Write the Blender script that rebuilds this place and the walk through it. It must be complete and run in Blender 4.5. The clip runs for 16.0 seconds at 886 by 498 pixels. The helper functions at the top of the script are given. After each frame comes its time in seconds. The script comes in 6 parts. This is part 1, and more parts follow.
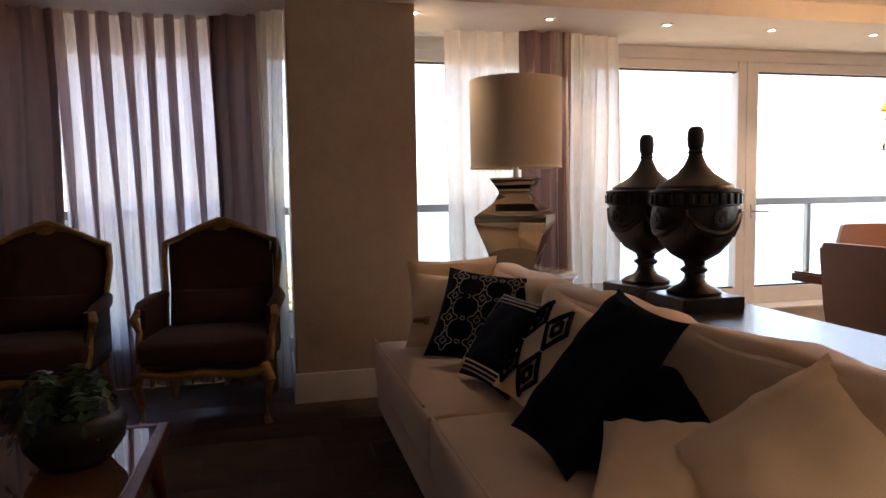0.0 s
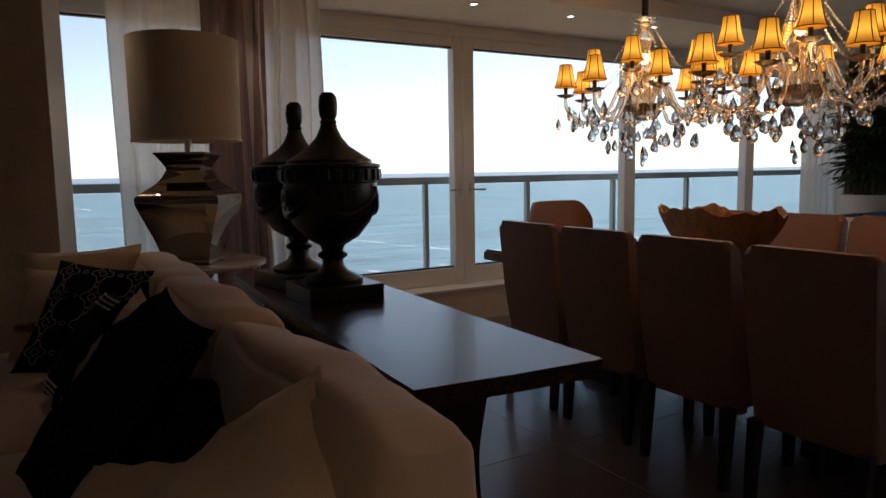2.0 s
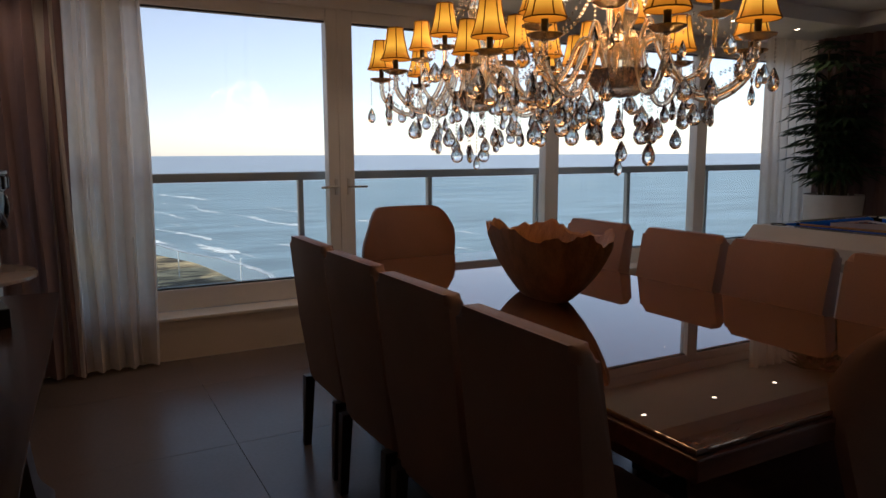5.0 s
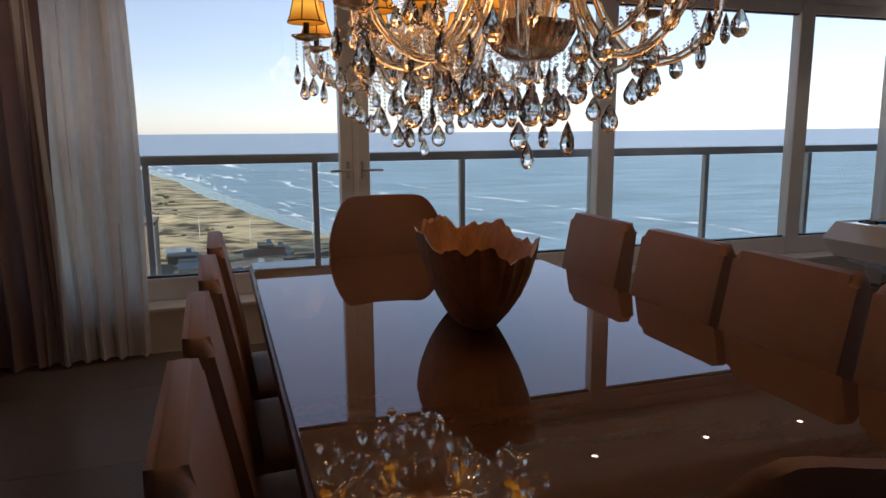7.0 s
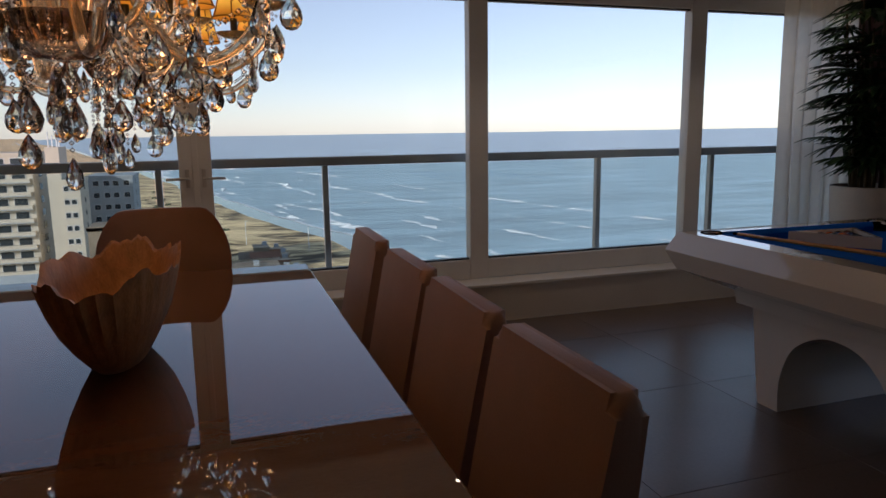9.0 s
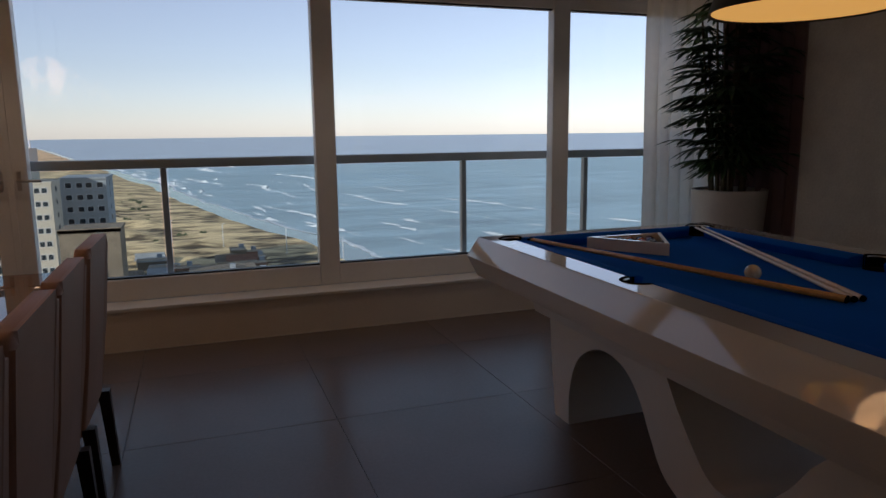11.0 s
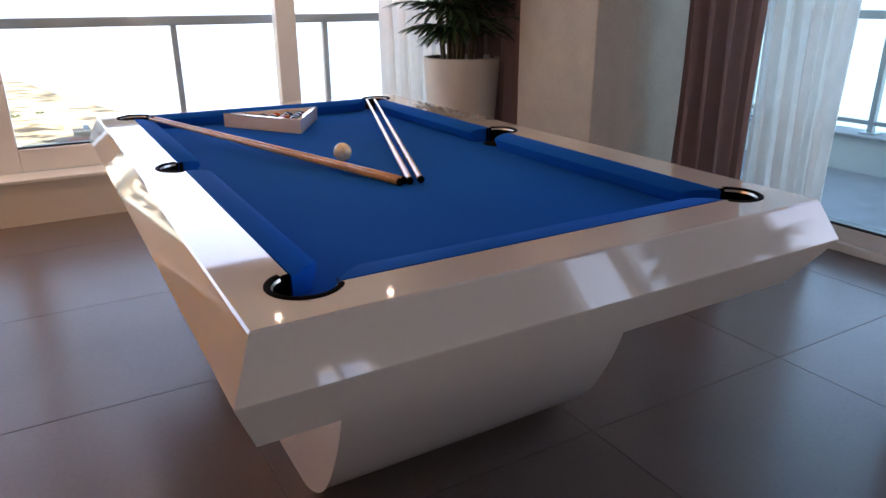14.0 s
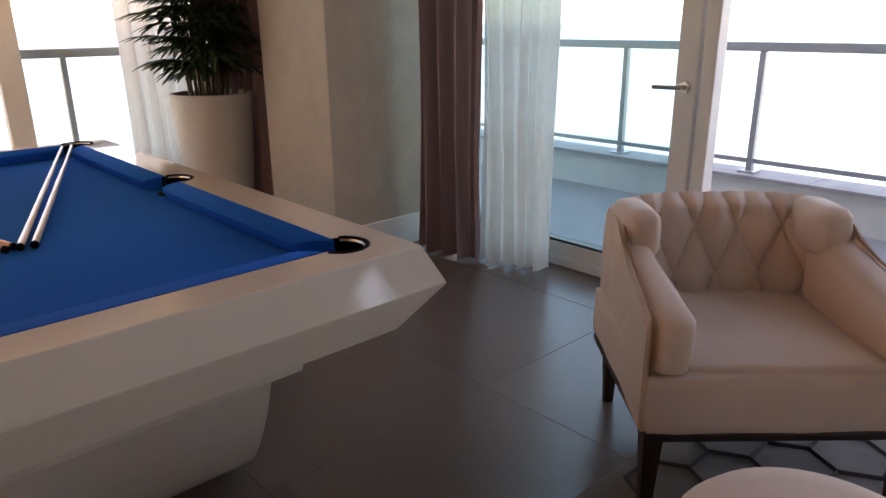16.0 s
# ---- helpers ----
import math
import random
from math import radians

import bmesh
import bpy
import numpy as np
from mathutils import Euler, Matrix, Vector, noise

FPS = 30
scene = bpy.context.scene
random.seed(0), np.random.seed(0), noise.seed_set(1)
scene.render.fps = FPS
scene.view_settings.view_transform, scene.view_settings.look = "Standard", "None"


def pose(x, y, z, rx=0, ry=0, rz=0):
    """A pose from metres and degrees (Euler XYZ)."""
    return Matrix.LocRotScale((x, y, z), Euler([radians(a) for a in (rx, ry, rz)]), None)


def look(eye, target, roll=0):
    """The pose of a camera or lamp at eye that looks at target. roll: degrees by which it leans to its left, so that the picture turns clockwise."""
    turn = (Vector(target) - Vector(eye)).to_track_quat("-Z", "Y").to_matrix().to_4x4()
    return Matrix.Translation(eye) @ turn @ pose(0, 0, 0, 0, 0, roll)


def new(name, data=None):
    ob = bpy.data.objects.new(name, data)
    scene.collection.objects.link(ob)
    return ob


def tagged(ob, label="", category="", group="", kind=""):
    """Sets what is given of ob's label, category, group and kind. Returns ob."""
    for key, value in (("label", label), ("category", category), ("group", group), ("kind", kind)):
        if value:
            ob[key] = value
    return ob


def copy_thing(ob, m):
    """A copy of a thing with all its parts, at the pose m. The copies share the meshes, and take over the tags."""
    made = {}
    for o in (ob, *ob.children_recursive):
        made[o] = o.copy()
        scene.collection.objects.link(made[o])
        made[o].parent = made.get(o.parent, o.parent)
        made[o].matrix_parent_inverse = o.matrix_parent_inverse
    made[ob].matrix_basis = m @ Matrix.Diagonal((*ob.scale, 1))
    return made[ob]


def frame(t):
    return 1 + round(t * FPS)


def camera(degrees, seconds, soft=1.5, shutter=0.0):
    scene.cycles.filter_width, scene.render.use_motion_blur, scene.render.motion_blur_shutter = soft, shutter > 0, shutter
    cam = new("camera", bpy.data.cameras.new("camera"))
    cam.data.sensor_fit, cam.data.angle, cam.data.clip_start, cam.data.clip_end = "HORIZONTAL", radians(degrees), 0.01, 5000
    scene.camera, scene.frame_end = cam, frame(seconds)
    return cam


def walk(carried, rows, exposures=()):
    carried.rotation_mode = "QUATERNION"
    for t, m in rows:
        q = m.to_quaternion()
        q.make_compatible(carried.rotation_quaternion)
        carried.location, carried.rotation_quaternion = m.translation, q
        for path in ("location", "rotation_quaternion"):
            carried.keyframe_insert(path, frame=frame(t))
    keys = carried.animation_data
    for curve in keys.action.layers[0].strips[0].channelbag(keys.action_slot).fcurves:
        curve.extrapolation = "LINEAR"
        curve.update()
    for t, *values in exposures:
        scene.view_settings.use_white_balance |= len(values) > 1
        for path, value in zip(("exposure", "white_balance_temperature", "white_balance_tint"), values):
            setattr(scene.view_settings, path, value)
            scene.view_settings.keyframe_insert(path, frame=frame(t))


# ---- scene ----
cam = camera(65.4, 16.0)
PATH = [
    (0, (1.009, 0.606, 1.288), (1.485, 2.542, 1.13), -0.9),
    (0.5, (1.194, 0.631, 1.29), (1.79, 2.531, 1.106), -0.9),
    (1, (1.411, 0.655, 1.281), (2.152, 2.502, 1.083), -0.8),
    (1.5, (1.594, 0.681, 1.254), (2.485, 2.46, 1.049), -0.9),
    (2, (1.832, 0.739, 1.259), (2.831, 2.457, 1.035), -0.9),
    (2.5, (2.016, 0.763, 1.27), (3.077, 2.442, 1.036), -0.9),
    (3, (2.239, 0.779, 1.277), (3.32, 2.443, 1.031), -0.9),
    (3.5, (2.449, 0.792, 1.275), (3.537, 2.452, 1.028), -0.9),
    (4, (2.688, 0.774, 1.301), (3.772, 2.436, 1.051), -0.7),
    (6.5, (3.88, 1.095, 1.355), (4.516, 2.963, 1.027), -0.4),
    (7, (4.105, 1.087, 1.361), (4.712, 2.963, 1.023), -0.4),
    (7.5, (4.396, 1.078, 1.379), (4.995, 2.955, 1.036), -0.6),
    (8, (4.652, 1.051, 1.376), (5.247, 2.93, 1.038), -0.8),
    (8.5, (4.901, 1.095, 1.375), (5.501, 2.972, 1.037), -0.7),
    (9, (5.13, 1.067, 1.376), (5.74, 2.942, 1.04), -0.8),
    (11.5, (6.294, 0.889, 1.345), (6.997, 2.732, 1.012), -0.5),
    (12, (6.488, 0.905, 1.311), (7.253, 2.714, 0.936), -0.4),
    (12.5, (6.68, 0.901, 1.31), (7.505, 2.659, 0.833), -0.4),
    (13, (6.862, 0.882, 1.284), (7.751, 2.576, 0.701), -0.3),
    (13.5, (7.025, 0.824, 1.292), (7.943, 2.478, 0.641), -0.2),
    (14, (7.185, 0.767, 1.309), (8.128, 2.393, 0.628), -0.3),
    (14.5, (7.374, 0.75, 1.34), (8.38, 2.338, 0.656), -0.5),
    (15, (7.506, 0.736, 1.347), (8.62, 2.251, 0.666), -0.4),
    (15.5, (7.632, 0.586, 1.355), (8.839, 2.041, 0.702), -0.4),
    (16, (7.742, 0.49, 1.362), (9.029, 1.888, 0.738), -0.5),
]
EXPOSURES = [
    (0.0, 2.4, 6100, 22),
    (0.7, 1.4, 5950, 18),
    (1.5, 0.5, 5900, 17),
    (4.0, 0.0, 6000, 22),
    (7.0, 0.0, 5720, 21),
    (9.0, -0.22, 5740, 21),
    (11.5, -0.32, 5800, 22),
    (12.5, 0.2, 6000, 22),
    (13.4, 1.6, 5950, 26),
    (14.2, 2.4, 6100, 26),
    (15.2, 2.55, 6500, 26),
    (16.0, 2.2, 6900, 26),
]
walk(cam, [(t, look(eye, target, roll)) for t, eye, target, roll in PATH], EXPOSURES)

# ---- world, sun, exposure ----
SUN_EL, SUN_AZ = radians(22), radians(234)
wd = bpy.data.worlds.new("sky")
scene.world = wd
wd.use_nodes = True
wn = wd.node_tree.nodes
sky = wn.new("ShaderNodeTexSky")
sky.sky_type = "NISHITA"
sky.sun_disc = False
sky.sun_elevation, sky.sun_rotation = SUN_EL, SUN_AZ
sky.air_density, sky.dust_density, sky.ozone_density = 1.0, 0.25, 1.2
wn["Background"].inputs[1].default_value = 0.15
haze = wn.new("ShaderNodeHueSaturation")
haze.inputs["Saturation"].default_value = 0.62
wd.node_tree.links.new(sky.outputs[0], haze.inputs["Color"])
wd.node_tree.links.new(haze.outputs[0], wn["Background"].inputs[0])
sun_way = Vector((math.sin(SUN_AZ) * math.cos(SUN_EL), math.cos(SUN_AZ) * math.cos(SUN_EL), math.sin(SUN_EL)))
sun = new("sun", bpy.data.lights.new("sun", "SUN"))
sun.data.energy, sun.data.angle, sun.data.color = 4.2, radians(0.6), (1.0, 0.86, 0.68)
sun.matrix_world = look(sun_way * 50, (0, 0, 0))


# ---- materials ----
def mat(name, col, rough=0.5, metal=0.0, var=0.12, scale=6.0, fine=80.0, bump=0.05, coat=0.0, spec=0.5, tint=None, stretch=(1, 1, 1), sheen=0.0, island=0.0):
    m = bpy.data.materials.new(name)
    m.use_nodes = True
    nt = m.node_tree
    n, l = nt.nodes, nt.links
    p = n["Principled BSDF"]
    p.inputs["Roughness"].default_value = rough
    p.inputs["Metallic"].default_value = metal
    p.inputs["Coat Weight"].default_value = coat
    p.inputs["Coat Roughness"].default_value = 0.03
    p.inputs["Specular IOR Level"].default_value = spec
    p.inputs["Sheen Weight"].default_value = sheen
    tc = n.new("ShaderNodeTexCoord")
    mp = n.new("ShaderNodeMapping")
    mp.inputs["Scale"].default_value = stretch
    l.new(tc.outputs["Object"], mp.inputs["Vector"])
    big = n.new("ShaderNodeTexNoise")
    big.inputs["Scale"].default_value = scale
    big.inputs["Detail"].default_value = 4
    sm = n.new("ShaderNodeTexNoise")
    sm.inputs["Scale"].default_value = fine
    sm.inputs["Detail"].default_value = 3
    l.new(mp.outputs[0], big.inputs["Vector"])
    l.new(mp.outputs[0], sm.inputs["Vector"])
    mix = n.new("ShaderNodeMix")
    mix.data_type = "FLOAT"
    mix.inputs[0].default_value = 0.4
    l.new(big.outputs[0], mix.inputs[2])
    l.new(sm.outputs[0], mix.inputs[3])
    ramp = n.new("ShaderNodeValToRGB")
    a = [max(0, c * (1 - 2 * var)) for c in col]
    b = [min(1, c * (1 + 2 * var)) for c in (tint or col)]
    ramp.color_ramp.elements[0].position, ramp.color_ramp.elements[1].position = 0.25, 0.75
    ramp.color_ramp.elements[0].color, ramp.color_ramp.elements[1].color = (*a, 1), (*b, 1)
    l.new(mix.outputs[0], ramp.inputs[0])
    out = ramp.outputs[0]
    if island:
        oi = n.new("ShaderNodeObjectInfo")
        hs = n.new("ShaderNodeHueSaturation")
        mr = n.new("ShaderNodeMapRange")
        mr.inputs["To Min"].default_value, mr.inputs["To Max"].default_value = 1 - island, 1 + island
        l.new(oi.outputs["Random"], mr.inputs["Value"])
        l.new(mr.outputs[0], hs.inputs["Value"])
        l.new(out, hs.inputs["Color"])
        out = hs.outputs[0]
    l.new(out, p.inputs["Base Color"])
    if bump:
        bp = n.new("ShaderNodeBump")
        bp.inputs["Strength"].default_value = bump
        bp.inputs["Distance"].default_value = 0.01
        l.new(mix.outputs[0], bp.inputs["Height"])
        l.new(bp.outputs[0], p.inputs["Normal"])
    return m


def pane_mat(name, tint, gloss=1.0):
    """Clear glazing: mostly see-through, mirror-like at a slant."""
    m = bpy.data.materials.new(name)
    m.use_nodes = True
    n, l = m.node_tree.nodes, m.node_tree.links
    n.remove(n["Principled BSDF"])
    tr = n.new("ShaderNodeBsdfTransparent")
    tr.inputs[0].default_value = (*tint, 1)
    gl = n.new("ShaderNodeBsdfGlossy")
    gl.inputs["Roughness"].default_value = 0.0
    lw = n.new("ShaderNodeLayerWeight")
    lw.inputs[0].default_value = 0.5
    pw = n.new("ShaderNodeMath")
    pw.operation = "POWER"
    pw.inputs[1].default_value = 5.0
    ml = n.new("ShaderNodeMath")
    ml.operation = "MULTIPLY_ADD"
    ml.inputs[1].default_value, ml.inputs[2].default_value = 0.5 * gloss, 0.02 * gloss
    l.new(lw.outputs["Facing"], pw.inputs[0])
    mx = n.new("ShaderNodeMixShader")
    l.new(pw.outputs[0], ml.inputs[0])
    l.new(ml.outputs[0], mx.inputs[0])
    l.new(tr.outputs[0], mx.inputs[1])
    l.new(gl.outputs[0], mx.inputs[2])
    l.new(mx.outputs[0], n["Material Output"].inputs[0])
    return m


def cloth_mat(name, col, through_light, clear):
    """Curtain cloth: diffuse, with light coming through and, for sheers, gaps in the weave."""
    m = bpy.data.materials.new(name)
    m.use_nodes = True
    n, l = m.node_tree.nodes, m.node_tree.links
    n.remove(n["Principled BSDF"])
    tc = n.new("ShaderNodeTexCoord")
    no = n.new("ShaderNodeTexNoise")
    no.inputs["Scale"].default_value = 14
    l.new(tc.outputs["Object"], no.inputs["Vector"])
    rp = n.new("ShaderNodeValToRGB")
    rp.color_ramp.elements[0].color = (*[c * 0.86 for c in col], 1)
    rp.color_ramp.elements[1].color = (*col, 1)
    l.new(no.outputs[0], rp.inputs[0])
    di, tl, tr = n.new("ShaderNodeBsdfDiffuse"), n.new("ShaderNodeBsdfTranslucent"), n.new("ShaderNodeBsdfTransparent")
    l.new(rp.outputs[0], di.inputs[0])
    l.new(rp.outputs[0], tl.inputs[0])
    a, b = n.new("ShaderNodeMixShader"), n.new("ShaderNodeMixShader")
    a.inputs[0].default_value, b.inputs[0].default_value = through_light, clear
    l.new(di.outputs[0], a.inputs[1])
    l.new(tl.outputs[0], a.inputs[2])
    l.new(a.outputs[0], b.inputs[1])
    l.new(tr.outputs[0], b.inputs[2])
    l.new(b.outputs[0], n["Material Output"].inputs[0])
    return m


def glow_mat(name, col, strength, base=(0.8, 0.7, 0.5)):
    m = bpy.data.materials.new(name)
    m.use_nodes = True
    p = m.node_tree.nodes["Principled BSDF"]
    p.inputs["Base Color"].default_value = (*base, 1)
    p.inputs["Emission Color"].default_value = (*col, 1)
    p.inputs["Emission Strength"].default_value = strength
    p.inputs["Roughness"].default_value = 0.7
    return m


def crystal_mat(name, col, rough=0.0, ior=1.52):
    m = bpy.data.materials.new(name)
    m.use_nodes = True
    p = m.node_tree.nodes["Principled BSDF"]
    p.inputs["Base Color"].default_value = (*col, 1)
    p.inputs["Transmission Weight"].default_value = 1.0
    p.inputs["Roughness"].default_value = rough
    p.inputs["IOR"].default_value = ior
    return m


M_WALL = mat("painted_wall", (0.62, 0.55, 0.47), 0.75, var=0.05, scale=2, bump=0.03)
M_PAPER = mat("textured_wallpaper", (0.40, 0.32, 0.245), 0.45, var=0.07, scale=7, fine=60, bump=0.5, sheen=0.25)
M_CEIL = mat("ceiling_paint", (0.74, 0.72, 0.69), 0.85, var=0.03, bump=0.02)
M_TILE = mat("porcelain_tile", (0.132, 0.101, 0.087), 0.27, var=0.07, scale=1.6, fine=60, bump=0.012, island=0.05)
M_GROUT = mat("grout", (0.088, 0.071, 0.063), 0.85, bump=0.1)
M_FRAME = mat("white_window_frame", (0.70, 0.69, 0.68), 0.35, var=0.03, bump=0.01)
M_BASE = mat("white_skirting", (0.72, 0.68, 0.62), 0.4, var=0.04, bump=0.01)
M_RAIL = mat("grey_aluminium", (0.34, 0.37, 0.39), 0.4, metal=0.55, var=0.06, bump=0.02)
M_STEEL = mat("brushed_steel", (0.62, 0.6, 0.58), 0.28, metal=1.0, var=0.05, bump=0.01)
M_PANE = pane_mat("window_pane", (0.97, 0.985, 0.98))
M_RAILGLASS = pane_mat("railing_glass", (0.86, 0.93, 0.93))
M_TEAL = pane_mat("tinted_door_glass", (0.74, 0.88, 0.89))
M_MAUVE = cloth_mat("mauve_curtain", (0.32, 0.228, 0.228), 0.11, 0.0)
M_SHEER = cloth_mat("white_sheer", (0.87, 0.83, 0.79), 0.45, 0.05)
M_VOILE = cloth_mat("thin_voile", (0.66, 0.63, 0.70), 0.58, 0.06)
M_PLEAT = cloth_mat("shaded_voile_fold", (0.40, 0.30, 0.32), 0.46, 0.01)
M_SOFA = mat("cream_sofa_fabric", (0.70, 0.50, 0.34), 0.9, var=0.06, scale=4, fine=260, bump=0.12, sheen=0.3)
M_BEIGE = mat("beige_pillow_fabric", (0.74, 0.55, 0.36), 0.9, var=0.06, scale=5, fine=300, bump=0.15, sheen=0.3)
M_NAVY = mat("navy_fabric", (0.008, 0.011, 0.026), 0.95, var=0.2, scale=6, fine=300, bump=0.2, spec=0.1)
M_TRIM = mat("cream_embroidery", (0.62, 0.55, 0.45), 0.9, bump=0.1)
M_STRAP = mat("tan_leather_strap", (0.30, 0.15, 0.07), 0.5)
M_BURG = mat("dark_burgundy_velvet", (0.05, 0.016, 0.013), 0.85, var=0.15, scale=8, bump=0.15, sheen=0.1)
M_GOLD = mat("gilded_carved_wood", (0.38, 0.21, 0.065), 0.42, metal=0.45, var=0.2, scale=30, bump=0.3)
M_WALNUT = mat("dark_walnut", (0.045, 0.021, 0.015), 0.27, var=0.35, scale=5, fine=40, bump=0.12, coat=0.12, stretch=(14, 1, 14))
M_LEG = mat("dark_wood_leg", (0.025, 0.014, 0.010), 0.4, var=0.3, stretch=(8, 8, 1))
M_URN = mat("black_carved_wood", (0.014, 0.012, 0.014), 0.33, var=0.3, scale=14, bump=0.2, coat=0.1)
M_SHADE = mat("ivory_lamp_shade", (0.54, 0.45, 0.34), 0.85, var=0.03, fine=200, bump=0.06)
M_CHROME = mat("mirror_chrome", (0.34, 0.29, 0.23), 0.03, metal=1.0, var=0.02, bump=0.0)
M_CHAIR = mat("taupe_leatherette", (0.30, 0.168, 0.118), 0.55, var=0.08, scale=5, fine=220, bump=0.1)
M_TABLE = mat("table_wood_under_glass", (0.15, 0.07, 0.038), 0.5, var=0.12, scale=3, bump=0.0, coat=1.0, spec=0.0, stretch=(1, 6, 1))
M_TABLE.node_tree.nodes["Principled BSDF"].inputs["Coat Roughness"].default_value = 0.0
M_TABLE.node_tree.nodes["Principled BSDF"].inputs["Coat IOR"].default_value = 2.0
M_APRON = mat("reddish_table_wood", (0.13, 0.045, 0.022), 0.3, var=0.3, scale=4, stretch=(1, 10, 10), bump=0.08)
M_BOWL = mat("carved_root_wood", (0.38, 0.185, 0.07), 0.6, var=0.22, scale=9, fine=50, bump=0.4, stretch=(3, 3, 1))
M_LACQ = mat("white_lacquer", (0.70, 0.645, 0.585), 0.06, var=0.015, scale=2, bump=0.0, coat=1.0)
M_FELT = mat("blue_felt", (0.006, 0.098, 0.49), 0.95, var=0.05, scale=3, fine=420, bump=0.05, spec=0.05)
M_POCKET = mat("black_pocket_plastic", (0.005, 0.005, 0.006), 0.8, spec=0.05, bump=0.0)
M_CUE = mat("maple_cue", (0.50, 0.27, 0.10), 0.25, var=0.2, scale=6, stretch=(1, 1, 1), coat=0.4, bump=0.0)
M_CUE2 = mat("pale_cue", (0.72, 0.60, 0.48), 0.22, var=0.08, coat=0.5, bump=0.0)
M_POT = mat("white_planter", (0.66, 0.62, 0.57), 0.45, var=0.05, bump=0.03)
M_SIDE = mat("smoked_side_table_lacquer", (0.32, 0.27, 0.23), 0.2, var=0.06, bump=0.01, coat=0.3)
M_SOIL = mat("potting_soil", (0.03, 0.022, 0.015), 0.95, bump=0.6)
M_LEAF = mat("dark_palm_leaf", (0.025, 0.06, 0.018), 0.4, var=0.3, scale=8, bump=0.05)
M_STEM = mat("palm_cane", (0.10, 0.075, 0.04), 0.7, var=0.3, bump=0.2)
M_TUFT = mat("blush_upholstery", (0.66, 0.53, 0.455), 0.88, var=0.05, scale=5, fine=260, bump=0.1, sheen=0.3)
M_RUG = mat("grey_rug", (0.15, 0.135, 0.125), 0.95, var=0.15, scale=10, fine=200, bump=0.4)
M_RUGLINE = mat("charcoal_rug_line", (0.05, 0.05, 0.055), 0.95, fine=200, bump=0.4)
M_BLACK = mat("black_metal", (0.012, 0.011, 0.011), 0.4, bump=0.0)
M_CRYSTAL = crystal_mat("crystal", (0.97, 0.95, 0.92))
M_ARMGLASS = crystal_mat("amber_tinted_glass", (0.98, 0.86, 0.68), 0.02)
M_ARMGLASS.node_tree.nodes["Principled BSDF"].inputs["Transmission Weight"].default_value = 0.88
M_SMOKE = crystal_mat("smoky_fluted_glass", (0.42, 0.33, 0.27), 0.05)
M_LAMPSHADE = glow_mat("lit_fabric_shade", (1.0, 0.43, 0.028), 1.0, (0.5, 0.28, 0.06))
nt = M_LAMPSHADE.node_tree
tc, sp, rp = nt.nodes.new("ShaderNodeTexCoord"), nt.nodes.new("ShaderNodeSeparateXYZ"), nt.nodes.new("ShaderNodeValToRGB")
# the bulb inside makes the cloth brightest at mid height
nt.links.new(tc.outputs["Generated"], sp.inputs[0])
nt.links.new(sp.outputs["Z"], rp.inputs[0])
rp.color_ramp.elements[0].color, rp.color_ramp.elements[1].color = (0.30, 0.095, 0.004, 1), (0.34, 0.115, 0.005, 1)
for at, c in ((0.12, (0.46, 0.16, 0.008, 1)), (0.42, (1.0, 0.50, 0.045, 1)), (0.72, (0.72, 0.30, 0.018, 1))):
    rp.color_ramp.elements.new(at).color = c
nt.links.new(rp.outputs[0], nt.nodes["Principled BSDF"].inputs["Emission Color"])
M_SHADETRIM = mat("amber_shade_piping", (0.22, 0.085, 0.014), 0.8)
M_SPOT = glow_mat("lit_downlight", (1.0, 0.78, 0.5), 14.0)
M_DOME = glow_mat("lit_pendant_inside", (1.0, 0.50, 0.09), 0.75)
M_PARAPET = mat("terrace_render", (0.60, 0.62, 0.62), 0.8, var=0.06, bump=0.05)
M_STONE = mat("grey_stone_coping", (0.32, 0.32, 0.33), 0.6, var=0.12, bump=0.1)


# ---- mesh helpers ----
def emit(name, bm, material, smooth=False):
    me = bpy.data.meshes.new(name)
    bmesh.ops.recalc_face_normals(bm, faces=bm.faces[:])
    bm.to_mesh(me)
    bm.free()
    for mm in material if isinstance(material, (list, tuple)) else [material]:
        me.materials.append(mm)
    if smooth:
        me.polygons.foreach_set("use_smooth", [True] * len(me.polygons))
        me.set_sharp_from_angle(angle=radians(38))
    return me


def part(name, bm, material, parent=None, label="", smooth=False, m=None):
    ob = new(name, bm if isinstance(bm, bpy.types.Mesh) else emit(name, bm, material, smooth))
    if parent:
        ob.parent = parent
    if m is not None:
        ob.matrix_basis = m
    return tagged(ob, label)


def thing(name, label, category, m=None, group="", kind=""):
    ob = new(name)
    ob.empty_display_size = 0.1
    if m is not None:
        ob.matrix_basis = m
    return tagged(ob, label, category, group, kind)


def box(x0, x1, y0, y1, z0, z1, bev=0.0, seg=2, bm=None):
    bm = bm or bmesh.new()
    vs = [bm.verts.new((x, y, z)) for x in (x0, x1) for y in (y0, y1) for z in (z0, z1)]
    fs = [bm.faces.new([vs[i] for i in q]) for q in ((0, 1, 3, 2), (4, 6, 7, 5), (0, 4, 5, 1), (2, 3, 7, 6), (0, 2, 6, 4), (1, 5, 7, 3))]
    if bev:
        es = {e for f in fs for e in f.edges}
        bmesh.ops.bevel(bm, geom=list(es), offset=bev, segments=seg, affect="EDGES", profile=0.6)
    return bm


